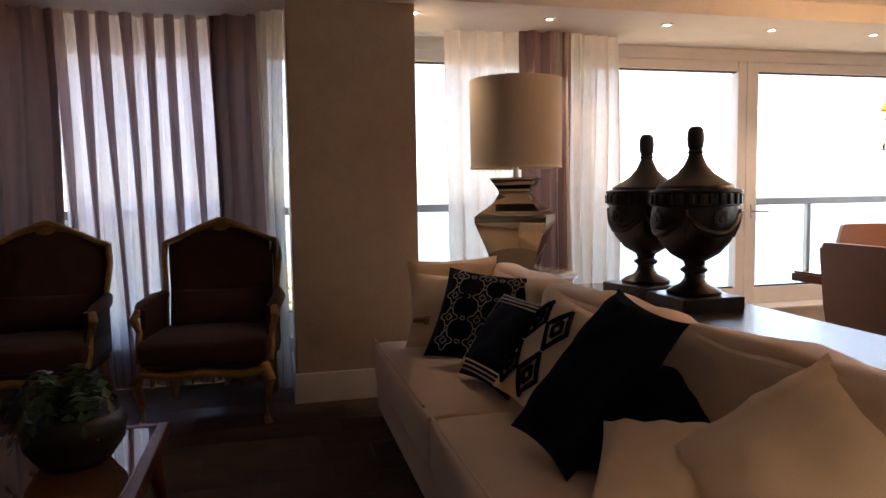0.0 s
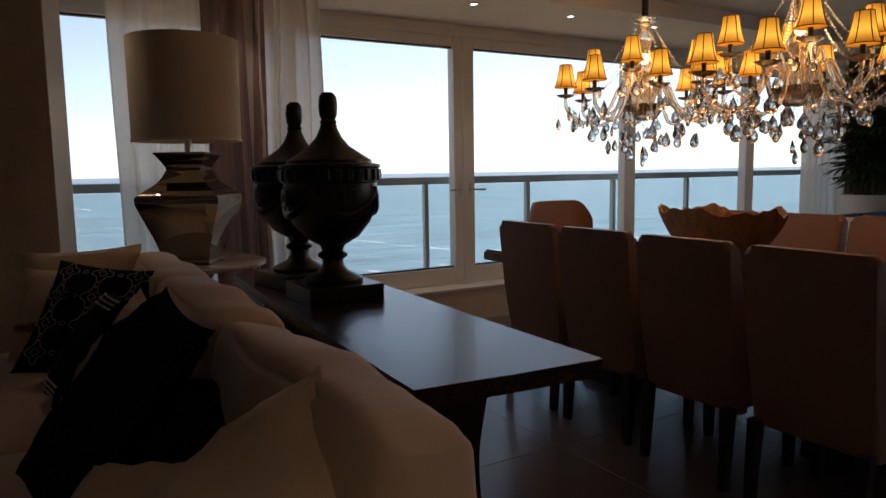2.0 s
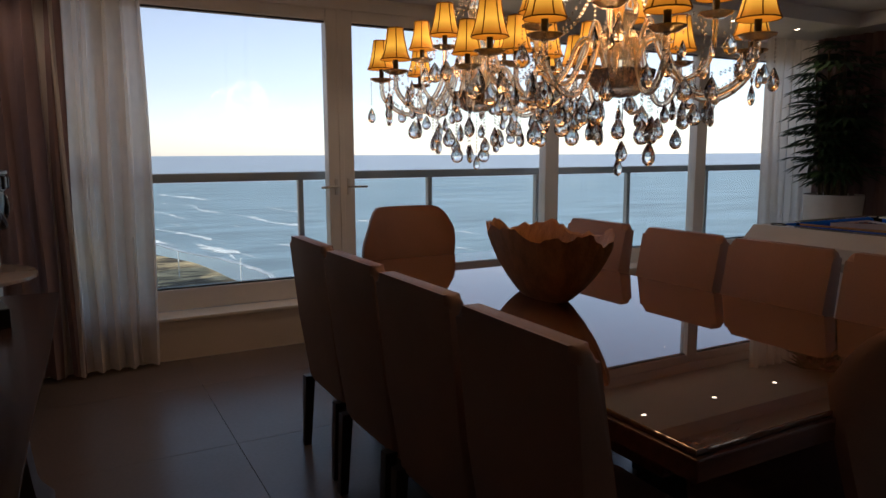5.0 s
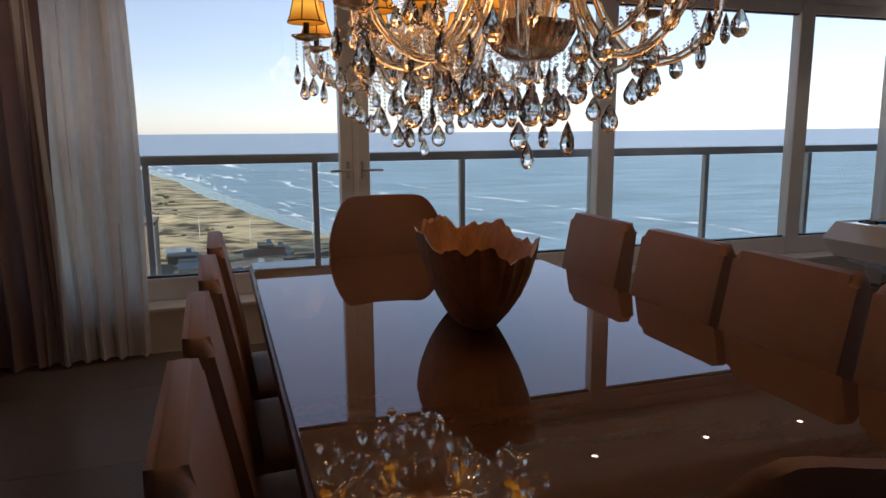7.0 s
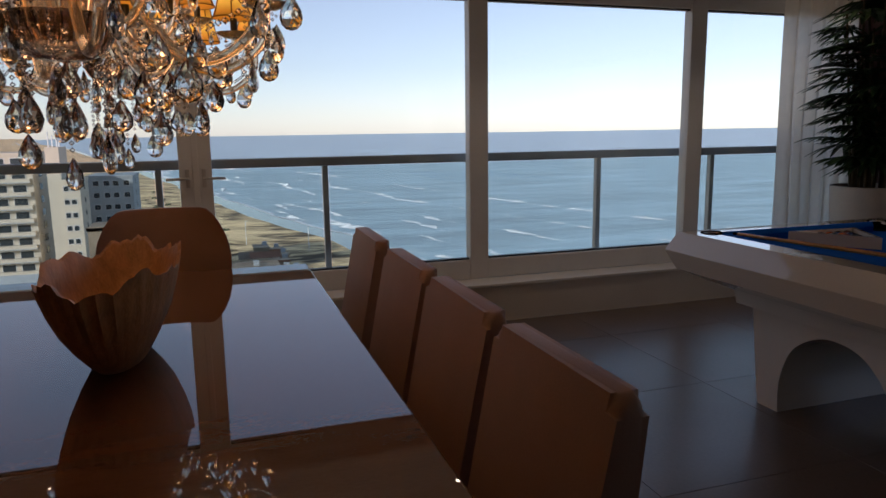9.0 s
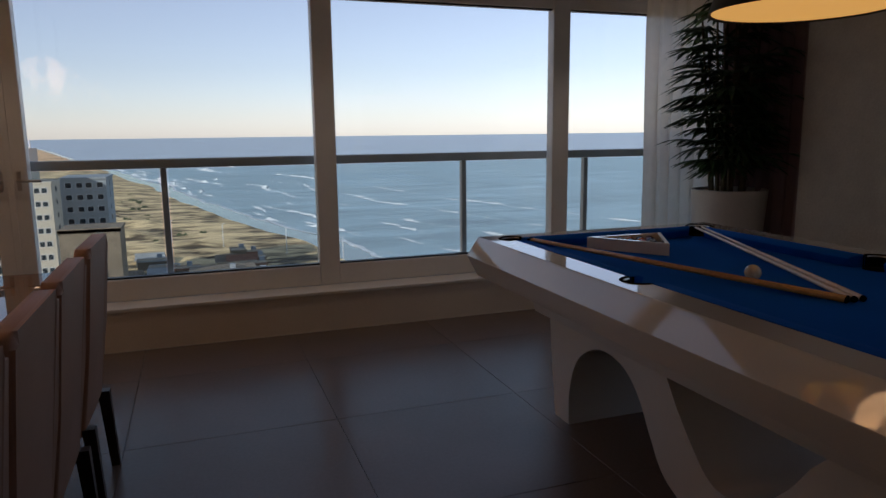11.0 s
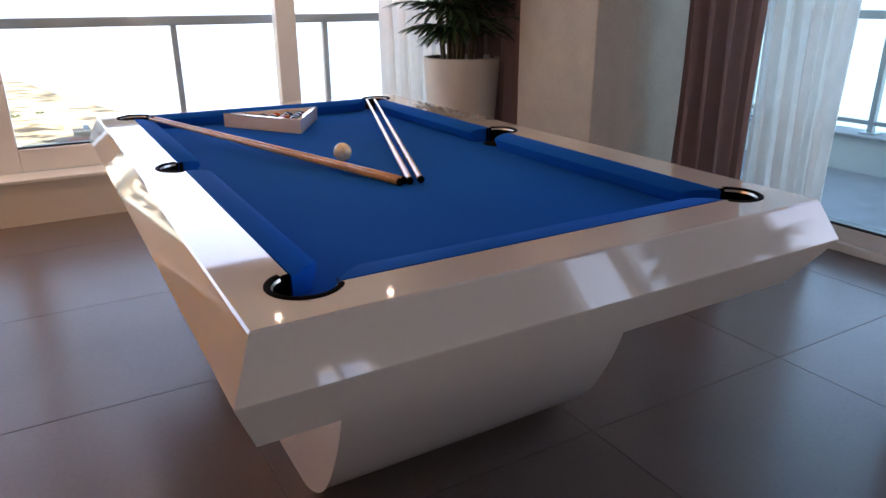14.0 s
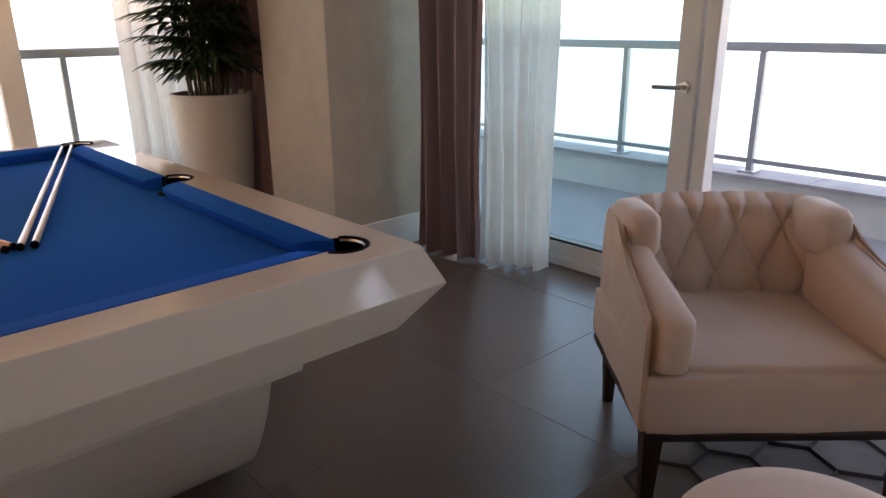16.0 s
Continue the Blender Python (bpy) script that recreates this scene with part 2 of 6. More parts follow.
def lathe(prof, seg=32, bm=None, turn=0.0, wob=None, close=False):
    """Turn a profile of (radius, height) round z."""
    bm = bm or bmesh.new()
    rings = []
    for k, (r, z) in enumerate(prof):
        ring = []
        for i in range(seg):
            a = turn + 2 * math.pi * i / seg
            rr = r * (wob(a, k) if wob else 1)
            ring.append(bm.verts.new((rr * math.cos(a), rr * math.sin(a), z)))
        rings.append(ring)
    for a, b in zip(rings, rings[1:]):
        for i in range(seg):
            bm.faces.new((a[i], a[(i + 1) % seg], b[(i + 1) % seg], b[i]))
    if close:
        for i in range(seg):
            bm.faces.new((rings[-1][i], rings[-1][(i + 1) % seg], rings[0][(i + 1) % seg], rings[0][i]))
    bmesh.ops.remove_doubles(bm, verts=[v for k in (0, -1) if prof[k][0] < 1e-5 for v in rings[k]], dist=1e-6)
    return bm


def tube(pts, rad, seg=8, bm=None):
    """A tube along points; rad is a number or one per point."""
    bm = bm or bmesh.new()
    pts = [Vector(p) for p in pts]
    rads = rad if isinstance(rad, (list, tuple)) else [rad] * len(pts)
    rings = []
    up = Vector((0.13, 0.07, 1)).normalized()
    for i, p in enumerate(pts):
        d = (pts[min(i + 1, len(pts) - 1)] - pts[max(i - 1, 0)]).normalized()
        s = d.cross(up)
        s = s.normalized() if s.length > 0.05 else d.cross(Vector((1, 0, 0))).normalized()
        u = s.cross(d)
        rings.append([bm.verts.new(p + rads[i] * (math.cos(2 * math.pi * k / seg) * s + math.sin(2 * math.pi * k / seg) * u)) for k in range(seg)])
    for a, b in zip(rings, rings[1:]):
        for k in range(seg):
            bm.faces.new((a[k], a[(k + 1) % seg], b[(k + 1) % seg], b[k]))
    bm.faces.new(rings[0])
    bm.faces.new(rings[-1][::-1])
    return bm


def extrude_profile(pts, axis, a, b, bm=None):
    """A closed outline in the plane across the axis, drawn out from a to b. For axis x the outline is (y, z), y: (x, z), z: (x, y)."""
    bm = bm or bmesh.new()
    put = {"x": lambda p, t: (t, p[0], p[1]), "y": lambda p, t: (p[0], t, p[1]), "z": lambda p, t: (p[0], p[1], t)}[axis]
    lo, hi = [bm.verts.new(put(p, a)) for p in pts], [bm.verts.new(put(p, b)) for p in pts]
    n = len(pts)
    for i in range(n):
        bm.faces.new((lo[i], lo[(i + 1) % n], hi[(i + 1) % n], hi[i]))
    bm.faces.new(lo)
    bm.faces.new(hi[::-1])
    return bm


def pillow(w, h, d, n=22, seed=0, pinch=0.08):
    """A stuffed cushion standing in the xz plane, centre at the origin, with pulled corners and soft creases."""
    bm = bmesh.new()
    rows = []
    for s in (1, -1):
        grid = []
        for i in range(n + 1):
            line = []
            for j in range(n + 1):
                u, v = 2 * i / n - 1, 2 * j / n - 1
                k = ((1 - abs(u) ** 2.6) * (1 - abs(v) ** 2.6)) ** 0.5
                edge = 1 - pinch * (1 - abs(v) ** 2) * abs(u) ** 3, 1 - pinch * (1 - abs(u) ** 2) * abs(v) ** 3
                wr = 0.014 * noise.noise(Vector((u * 2.2 + seed, v * 2.2, s))) * (0.3 + k)
                wr += 0.010 * noise.noise(Vector((u * v * 5 + seed, (u * u - v * v) * 3, s * 2))) * min(1, 3 * k)
                line.append(bm.verts.new((u * w / 2 * edge[0], s * (d / 2 * k) + wr, v * h / 2 * edge[1])))
            grid.append(line)
        for i in range(n):
            for j in range(n):
                q = (grid[i][j], grid[i + 1][j], grid[i + 1][j + 1], grid[i][j + 1])
                bm.faces.new(q if s < 0 else q[::-1])
        rows.append(grid)
    bmesh.ops.remove_doubles(bm, verts=bm.verts[:], dist=0.004)
    return bm


def smooth_line(pts, n=8):
    out = []
    for i in range(len(pts) - 1):
        p0, p1, p2, p3 = (Vector(pts[max(0, i - 1)]), Vector(pts[i]), Vector(pts[i + 1]), Vector(pts[min(len(pts) - 1, i + 2)]))
        for k in range(n):
            t = k / n
            out.append(0.5 * (2 * p1 + (p2 - p0) * t + (2 * p0 - 5 * p1 + 4 * p2 - p3) * t * t + (3 * p1 - p0 - 3 * p2 + p3) * t ** 3))
    out.append(Vector(pts[-1]))
    return out


def soft_box(x, y, z, r=0.06, puff=0.02, cuts=7, seed=0):
    """An upholstered block of size x, y, z, standing on the origin, with round edges and slightly full faces."""
    bm = bmesh.new()
    bmesh.ops.create_cube(bm, size=2)
    bmesh.ops.subdivide_edges(bm, edges=bm.edges[:], cuts=cuts, use_grid_fill=True)
    half = Vector((x / 2, y / 2, z / 2))
    for v in bm.verts:
        p = Vector([c * h for c, h in zip(v.co, half)])
        inner = Vector([max(-(h - r), min(h - r, c)) for c, h in zip(p, half)])
        d = p - inner
        if d.length > 1e-6:
            p = inner + d.normalized() * r
        f = 1 + puff / min(half) * (1 - (v.co.x ** 2) * (v.co.y ** 2)) * (1 - (v.co.y ** 2) * (v.co.z ** 2)) * (1 - (v.co.x ** 2) * (v.co.z ** 2))
        p = Vector((p.x * (1 + (f - 1) * min(half) / half.x), p.y * (1 + (f - 1) * min(half) / half.y), p.z * (1 + (f - 1) * min(half) / half.z)))
        p += 0.006 * noise.noise_vector(p * 5 + Vector((seed, 0, 0)))
        v.co = p + Vector((0, 0, z / 2))
    return bm


def curtain(name, path, z0, z1, material, amp, wave, label, seed=0, category="curtain"):
    """A hanging cloth along a line of (x, y), folded with depth amp every wave metres, fuller towards the hem."""
    bm = bmesh.new()
    pts = [Vector(p) for p in path]
    segs = [(b - a).length for a, b in zip(pts, pts[1:])]
    total = sum(segs)
    cols = max(12, int(total / wave * 10))
    grid = []
    rnd = random.Random(seed)
    ph = [rnd.uniform(-0.5, 0.5) for _ in range(60)]
    for i in range(cols + 1):
        s = total * i / cols
        k, r = 0, s
        while k < len(segs) - 1 and r > segs[k]:
            r -= segs[k]
            k += 1
        d = (pts[k + 1] - pts[k]).normalized()
        p = pts[k] + d * r
        nrm = Vector((-d.y, d.x))
        fold = s / wave
        line = []
        for j in range(13):
            t = j / 12
            a = amp * (0.65 + 0.35 * (1 - t)) * (math.sin(2 * math.pi * fold + ph[int(fold) % 60] * 0.8 + 0.5 * math.sin(3 * t + ph[int(fold * 0.5) % 60] * 3)) + 0.35 * math.sin(4.4 * math.pi * fold + 1.3 * t))
            q = p + nrm * a + d * 0.012 * math.sin(5 * t + fold)
            line.append(bm.verts.new((q.x, q.y, z0 + (z1 - z0) * t + (0.006 * math.sin(fold * 5) if j == 0 else 0))))
        grid.append(line)
    for a, b in zip(grid, grid[1:]):
        for j in range(12):
            bm.faces.new((a[j], b[j], b[j + 1], a[j + 1]))
    ob = part(name, bm, material, None, label, smooth=True)
    return tagged(ob, label, category)


# ---- the rooms ----
WX0, WX1, WY0, WYN = -3.2, 10.85, -2.6, 5.60
CEIL = 2.475
st = dict(kind="structure")
tagged(part("wall_west", box(WX0 - 0.2, WX0, WY0, 6.0, 0, 2.75), M_WALL), "plain warm beige painted wall", "wall", **st)
ws = tagged(part("wall_south", box(WX0 - 0.2, 8.75, WY0 - 0.2, WY0, 0, 2.75), M_WALL), "plain warm beige painted wall", "wall", **st)
part("pier", box(9.26, 11.05, WY0 - 0.2, WY0, 0, 2.75), M_WALL, ws)
part("lintel", box(8.75, 9.26, WY0 - 0.2, WY0, 2.2, 2.75), M_WALL, ws)
part("sill", box(8.75, 9.26, WY0 - 0.2, WY0, 0, 0.5), M_WALL, ws)
w2 = thing("window_2", "narrow white framed window with two panes", "window", kind="structure")
for a, b in ((8.75, 8.78), (8.93, 8.99), (9.23, 9.26)):
    part("stile", box(a, b, WY0 - 0.13, WY0 - 0.06, 0.5, 2.2, 0.006), M_FRAME, w2)
for a, b in ((8.78, 8.93), (8.99, 9.23)):
    part("pane", box(a, b, WY0 - 0.10, WY0 - 0.094, 0.5, 2.2), M_PANE, w2).visible_shadow = False

wn_ = tagged(part("wall_north", box(WX0, 11.0, 5.60, 5.80, 0, 0.262), M_WALL), "low painted wall under the window band", "wall", **st)
part("wall_outer", box(WX0, 11.0, 5.80, 6.16, -0.4, 0.27), M_PARAPET, wn_)
part("ledge", box(WX0, 11.0, 5.585, 5.80, 0.262, 0.285, 0.006), M_BASE, wn_, "pale window ledge")
tagged(part("lintel_north", box(WX0, 11.0, 5.80, 6.0, 2.44, 2.75), M_CEIL), "painted lintel over the windows", "wall", **st)
tagged(part("wall_east", box(10.85, 11.05, WY0, -1.95, 0, 2.75), M_WALL), "plain painted wall beside the terrace door", "wall", **st)
tagged(part("lintel_east", box(10.85, 11.05, -1.95, 3.9, 2.35, 2.75), M_WALL), "painted wall over the terrace door", "wall", **st)
tagged(part("wall_northeast", box(10.85, 11.05, 3.9, 5.99, 0, 2.75), M_WALL), "painted corner wall behind the curtains", "wall", **st)

# ceiling: a lower band along the windows, a raised tray over the rooms
bm = bmesh.new()
box(WX0, 10.85, 4.82, 5.795, CEIL, 2.75, bm=bm)
box(WX0, 10.85, WY0, 0.2, CEIL, 2.75, bm=bm)
box(WX0, 0.2, 0.2, 4.82, CEIL, 2.75, bm=bm)
box(9.7, 10.85, 0.2, 4.82, CEIL, 2.75, bm=bm)
box(0.2, 9.7, 0.2, 4.82, 2.60, 2.75, bm=bm)
tagged(part("ceiling", bm, M_CEIL), "white plaster ceiling with a shallow raised tray", "ceiling", **st)

# pillars
col = tagged(part("pillar_west", box(1.12, 1.91, 4.92, 5.58, 0, CEIL, 0.008), M_PAPER), "square pillar in beige textured wallpaper", "pillar", **st)
part("baseboard", box(1.105, 1.925, 4.905, 5.575, 0, 0.19, 0.006), M_BASE, col, "pale skirting board")
pier = tagged(part("pillar_east", box(9.935, 10.84, 3.80, 4.52, 0, CEIL, 0.008), M_PAPER), "square pillar in beige textured wallpaper", "pillar", **st)
part("baseboard", box(9.92, 10.835, 3.785, 4.50, 0, 0.19, 0.006), M_BASE, pier, "pale skirting board")

# north glazing
win = thing("window_1", "white framed window band with tall clear panes", "window", kind="structure")
FZ0, FZ1, GZ0, GZ1 = 0.285, 2.44, 0.43, 2.295
STILES = ((-3.2, -2.9), (-1.35, -1.17), (1.85, 2.02), (3.38, 3.55), (4.903, 4.998), (5.010, 5.105), (6.885, 7.03), (8.75, 8.895), (10.7, 10.85))
for a, b in STILES:
    part("stile", box(a, b, 5.80, 5.90, FZ0, FZ1, 0.008), M_FRAME, win)
gaps = [(a[1], b[0]) for a, b in zip(STILES, STILES[1:])]
for a, b in gaps:
    if b - a > 0.1:
        part("bottom_rail", box(a, b, 5.805, 5.895, FZ0, GZ0, 0.008), M_FRAME, win)
        part("top_rail", box(a, b, 5.805, 5.895, GZ1, FZ1, 0.008), M_FRAME, win)
        for z0, z1 in ((GZ0, GZ0 + 0.012), (GZ1 - 0.012, GZ1)):
            part("gasket", box(a, b, 5.828, 5.872, z0, z1), M_BLACK, win)
        p = part("pane", box(a, b, 5.846, 5.854, GZ0, GZ1), M_PANE, win)
        p.visible_shadow = False
part("head_rail", box(WX0, 10.85, 5.785, 5.80, 2.375, 2.44, 0.003), M_FRAME, win)
part("astragal", box(4.985, 5.023, 5.793, 5.907, FZ0, FZ1, 0.004), M_FRAME, win, "cover strip between the two leaves")
for x, s in ((4.955, -1), (5.055, 1)):
    h = part("door_handle", tube([(x, 5.80, 1.10), (x, 5.755, 1.10), (x + s * 0.03, 5.75, 1.10), (x + s * 0.13, 5.75, 1.098)], 0.009), M_STEEL, win, "slim steel lever handle", True)
    part("rosette", box(x - 0.013, x + 0.013, 5.79, 5.80, 1.04, 1.16, 0.004), M_STEEL, h)

# railing outside the band
rail = thing("railing", "grey aluminium balcony railing with clear glass panels", "railing", kind="structure")
part("top_rail", box(WX0, 11.3, 6.035, 6.105, 1.145, 1.21, 0.012), M_RAIL, rail)
part("bottom_rail", box(WX0, 11.3, 6.05, 6.09, 0.30, 0.335, 0.006), M_RAIL, rail)
px = [4.76 + 1.112 * k for k in range(-7, 6)]
for x in px:
    part("post", box(x - 0.02, x + 0.02, 6.045, 6.095, 0.27, 1.145, 0.005), M_RAIL, rail)
for a, b in zip(px, px[1:]):
    p = part("glass_panel", box(a + 0.03, b - 0.03, 6.066, 6.074, 0.34, 1.14), M_RAILGLASS, rail)
    p.visible_shadow = False

# terrace door and terrace on the east side
td = thing("door_1", "white framed glazed terrace door standing beside an open leaf", "door", kind="structure")
for a, b in ((-1.95, -1.88), (-1.23, -1.07), (0.0, 0.09), (2.03, 2.10), (2.115, 2.225), (3.60, 3.70)):
    part("stile", box(10.86, 10.95, a, b, 0.05, 2.35, 0.008), M_FRAME, td)
for a, b in ((-1.88, -1.23), (-1.07, 0.0)):
    part("bottom_rail", box(10.865, 10.945, a, b, 0.05, 0.13, 0.006), M_FRAME, td)
    part("top_rail", box(10.865, 10.945, a, b, 2.27, 2.35, 0.006), M_FRAME, td)
    part("pane", box(10.90, 10.908, a, b, 0.13, 2.27), M_PANE, td).visible_shadow = False
part("threshold", box(10.83, 10.97, -1.95, 3.9, 0.0, 0.05, 0.006), M_FRAME, td)
part("bottom_rail", box(10.865, 10.945, 2.225, 3.60, 0.05, 0.13, 0.006), M_FRAME, td)
part("top_rail", box(10.865, 10.945, 2.225, 3.60, 2.27, 2.35, 0.006), M_FRAME, td)
part("track", box(10.868, 10.942, 2.225, 3.60, 0.13, 0.145), M_BLACK, td)
p = part("pane", box(10.90, 10.908, 2.225, 3.60, 0.145, 2.27), M_TEAL, td)
p.visible_shadow = False
h = part("door_handle", tube([(10.86, 2.17, 1.06), (10.81, 2.17, 1.06), (10.805, 2.20, 1.06), (10.805, 2.31, 1.058)], 0.011), M_STEEL, td, "steel lever handle", True)
part("rosette", lathe([(0.0, 0), (0.026, 0), (0.026, 0.014), (0.0, 0.014)], 20), M_STEEL, h, "", True, pose(10.86, 2.17, 1.06, 0, -90, 0))
tagged(part("terrace_floor", box(11.05, 13.0, -2.6, 6.0, -0.12, 0.0), M_STONE), "grey tiled terrace floor", "floor", **st)
par = tagged(part("parapet", box(12.70, 12.95, -2.6, 6.0, 0.0, 0.27), M_PARAPET), "low white rendered terrace wall", "wall", **st)
for k in range(9):
    part("coping", box(12.66, 12.98, -2.6 + k * 0.955, -2.6 + (k + 1) * 0.955 - 0.006, 0.27, 0.295, 0.004), M_STONE, par, "grey stone coping slab")
tr = thing("terrace_railing", "pale aluminium railing standing on the terrace wall", "railing", kind="structure")
part("top_rail", box(12.78, 12.85, -2.6, 6.0, 1.15, 1.215, 0.01), M_RAIL, tr)
part("lower_rail", box(12.80, 12.835, -2.6, 6.0, 0.36, 0.395, 0.006), M_RAIL, tr)
for k in range(8):
    y = 3.76 - 1.11 * (k - 1)
    q = part("post", box(12.79, 12.84, y - 0.022, y + 0.022, 0.30, 1.15, 0.005), M_RAIL, tr)
    part("foot_plate", box(12.75, 12.88, y - 0.06, y + 0.06, 0.295, 0.306, 0.003), M_RAIL, q)

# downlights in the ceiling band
# The three at y -0.05 are unseen, added to throw warm light on the sofa.
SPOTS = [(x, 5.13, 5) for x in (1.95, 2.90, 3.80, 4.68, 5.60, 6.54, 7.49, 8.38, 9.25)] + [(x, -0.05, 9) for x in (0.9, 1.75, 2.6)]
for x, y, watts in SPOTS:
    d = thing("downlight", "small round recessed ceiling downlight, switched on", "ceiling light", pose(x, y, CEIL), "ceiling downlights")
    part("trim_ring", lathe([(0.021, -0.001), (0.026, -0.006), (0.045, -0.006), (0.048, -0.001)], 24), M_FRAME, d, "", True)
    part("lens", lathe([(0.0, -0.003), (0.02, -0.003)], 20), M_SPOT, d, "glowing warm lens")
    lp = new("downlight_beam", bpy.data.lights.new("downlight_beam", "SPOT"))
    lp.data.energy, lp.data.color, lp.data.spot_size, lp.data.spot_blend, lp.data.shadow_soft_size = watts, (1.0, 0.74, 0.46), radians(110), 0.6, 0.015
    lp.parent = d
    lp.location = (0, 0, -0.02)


# ---- curtains ----
curtain("mauve_curtain", [(-3.1, 5.42), (-0.98, 5.42)], 0.02, CEIL, M_MAUVE, 0.05, 0.17, "heavy mauve curtain hanging beside the window", 1)
curtain("sheer_curtain", [(-0.30, 5.56), (0.74, 5.56)], 0.02, CEIL, M_VOILE, 0.03, 0.12, "thin greyish voile curtain drawn across the window", 2)
# Darker strips for the voile's pleats, with the fold shadows put into their colour.
pc = thing("pleated_curtain", "soft narrow pleats of the voile, their fold shade put into the colour", "curtain")
rq = random.Random(21)
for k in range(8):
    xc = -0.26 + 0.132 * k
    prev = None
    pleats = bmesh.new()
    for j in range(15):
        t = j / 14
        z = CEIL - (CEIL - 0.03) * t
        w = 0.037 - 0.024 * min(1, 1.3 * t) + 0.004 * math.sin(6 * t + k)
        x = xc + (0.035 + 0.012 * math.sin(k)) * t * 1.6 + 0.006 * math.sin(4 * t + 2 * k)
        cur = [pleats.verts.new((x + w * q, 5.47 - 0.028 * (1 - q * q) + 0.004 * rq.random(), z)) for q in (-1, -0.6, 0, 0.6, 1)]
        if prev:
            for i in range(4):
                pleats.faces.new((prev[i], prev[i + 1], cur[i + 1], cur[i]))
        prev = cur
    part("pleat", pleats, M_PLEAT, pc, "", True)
curtain("mauve_curtain", [(-1.0, 5.40), (-0.27, 5.42)], 0.02, CEIL, M_MAUVE, 0.05, 0.16, "heavy mauve curtain drawn beside the voile", 3)
curtain("mauve_curtain", [(0.66, 5.42), (1.0, 5.38)], 0.02, CEIL, M_MAUVE, 0.045, 0.15, "heavy mauve curtain gathered next to the pillar", 4)
curtain("sheer_curtain", [(0.95, 5.30), (1.09, 5.22)], 0.02, CEIL, M_SHEER, 0.03, 0.07, "white sheer curtain edge next to the pillar", 5)
curtain("sheer_curtain", [(2.27, 5.56), (2.95, 5.56)], 0.02, CEIL, M_SHEER, 0.04, 0.14, "white sheer curtain gathered beside the window", 6)
curtain("mauve_curtain", [(2.82, 5.47), (3.22, 5.49)], 0.02, CEIL, M_MAUVE, 0.05, 0.13, "heavy mauve curtain gathered between the sheers", 7)
curtain("sheer_curtain", [(3.10, 5.47), (3.66, 5.55)], 0.02, CEIL, M_SHEER, 0.045, 0.11, "white sheer curtain hanging to the floor", 8)
curtain("sheer_curtain", [(9.43, 5.55), (10.2, 5.52)], 0.02, CEIL, M_SHEER, 0.04, 0.12, "white sheer curtain hanging behind the potted palm", 9)
curtain("mauve_curtain", [(10.02, 5.42), (10.1, 4.58)], 0.02, CEIL, M_MAUVE, 0.04, 0.12, "heavy mauve curtain gathered beside the pillar", 10)
curtain("mauve_curtain", [(10.44, 3.64), (10.52, 3.16)], 0.02, CEIL, M_MAUVE, 0.055, 0.13, "heavy mauve curtain hanging beside the terrace door", 11)
curtain("sheer_curtain", [(10.53, 3.20), (10.66, 2.79)], 0.02, CEIL, M_SHEER, 0.045, 0.10, "white sheer curtain gathered at the terrace door", 12)


# ---- dining room ----
def dining_chair():
    c = thing("dining_chair", "upholstered taupe dining chair with dark wooden legs", "chair", group="chairs along the dining table")
    # the chair faces +x; its origin is on the floor under the middle of the back
    out = []
    for cx, cz, a0 in ((0.202, 0.948, 0), (-0.202, 0.948, 90)):
        out += [(cx + 0.03 * math.cos(radians(a0 + 15 * k)), cz + 0.03 * math.sin(radians(a0 + 15 * k))) for k in range(7)]
    out += [(-0.228, 0.62), (-0.226, 0.30), (0.226, 0.30), (0.228, 0.62)]
    bm = extrude_profile(out, "x", 0.0, 0.09)
    bmesh.ops.bevel(bm, geom=[e for e in bm.edges if abs(e.verts[0].co.x - e.verts[1].co.x) < 1e-5], offset=0.03, segments=4, affect="EDGES", profile=0.5)
    for v in bm.verts:
        h = (v.co.z - 0.30) / 0.68
        v.co.x += 0.045 - 0.112 * h ** 1.3 + (0.045 - 0.5 * v.co.x) * max(0, h) ** 4 * 0.9 + 0.012 * math.sin(math.pi * max(0, min(1, h))) * (1 - (v.co.y / 0.23) ** 2) * (v.co.x - 0.045) / 0.045
        v.co.z += 0.008 * (1 - (v.co.y / 0.23) ** 2) * max(0, h)
    part("backrest", bm, M_CHAIR, c, "", True)
    sb = soft_box(0.40, 0.455, 0.17, 0.03, 0.012, 6)
    part("seat", sb, M_CHAIR, c, "", True, pose(0.27, 0, 0.31))
    for x, y, dx in ((0.035, -0.20, -0.02), (0.035, 0.20, -0.02), (0.44, -0.20, 0.0), (0.44, 0.20, 0.0)):
        bm = bmesh.new()
        vs = []
        for z, s, o in ((0.0, 0.016, dx), (0.33, 0.022, 0)):
            vs.append([bm.verts.new((x + o + a * s, y + b * s, z)) for a, b in ((-1, -1), (1, -1), (1, 1), (-1, 1))])
        for i in range(4):
            bm.faces.new((vs[0][i], vs[0][(i + 1) % 4], vs[1][(i + 1) % 4], vs[1][i]))
        bm.faces.new(vs[0])
        bm.faces.new(vs[1])
        part("leg", bm, M_LEG, c, "dark wooden leg")
    return c


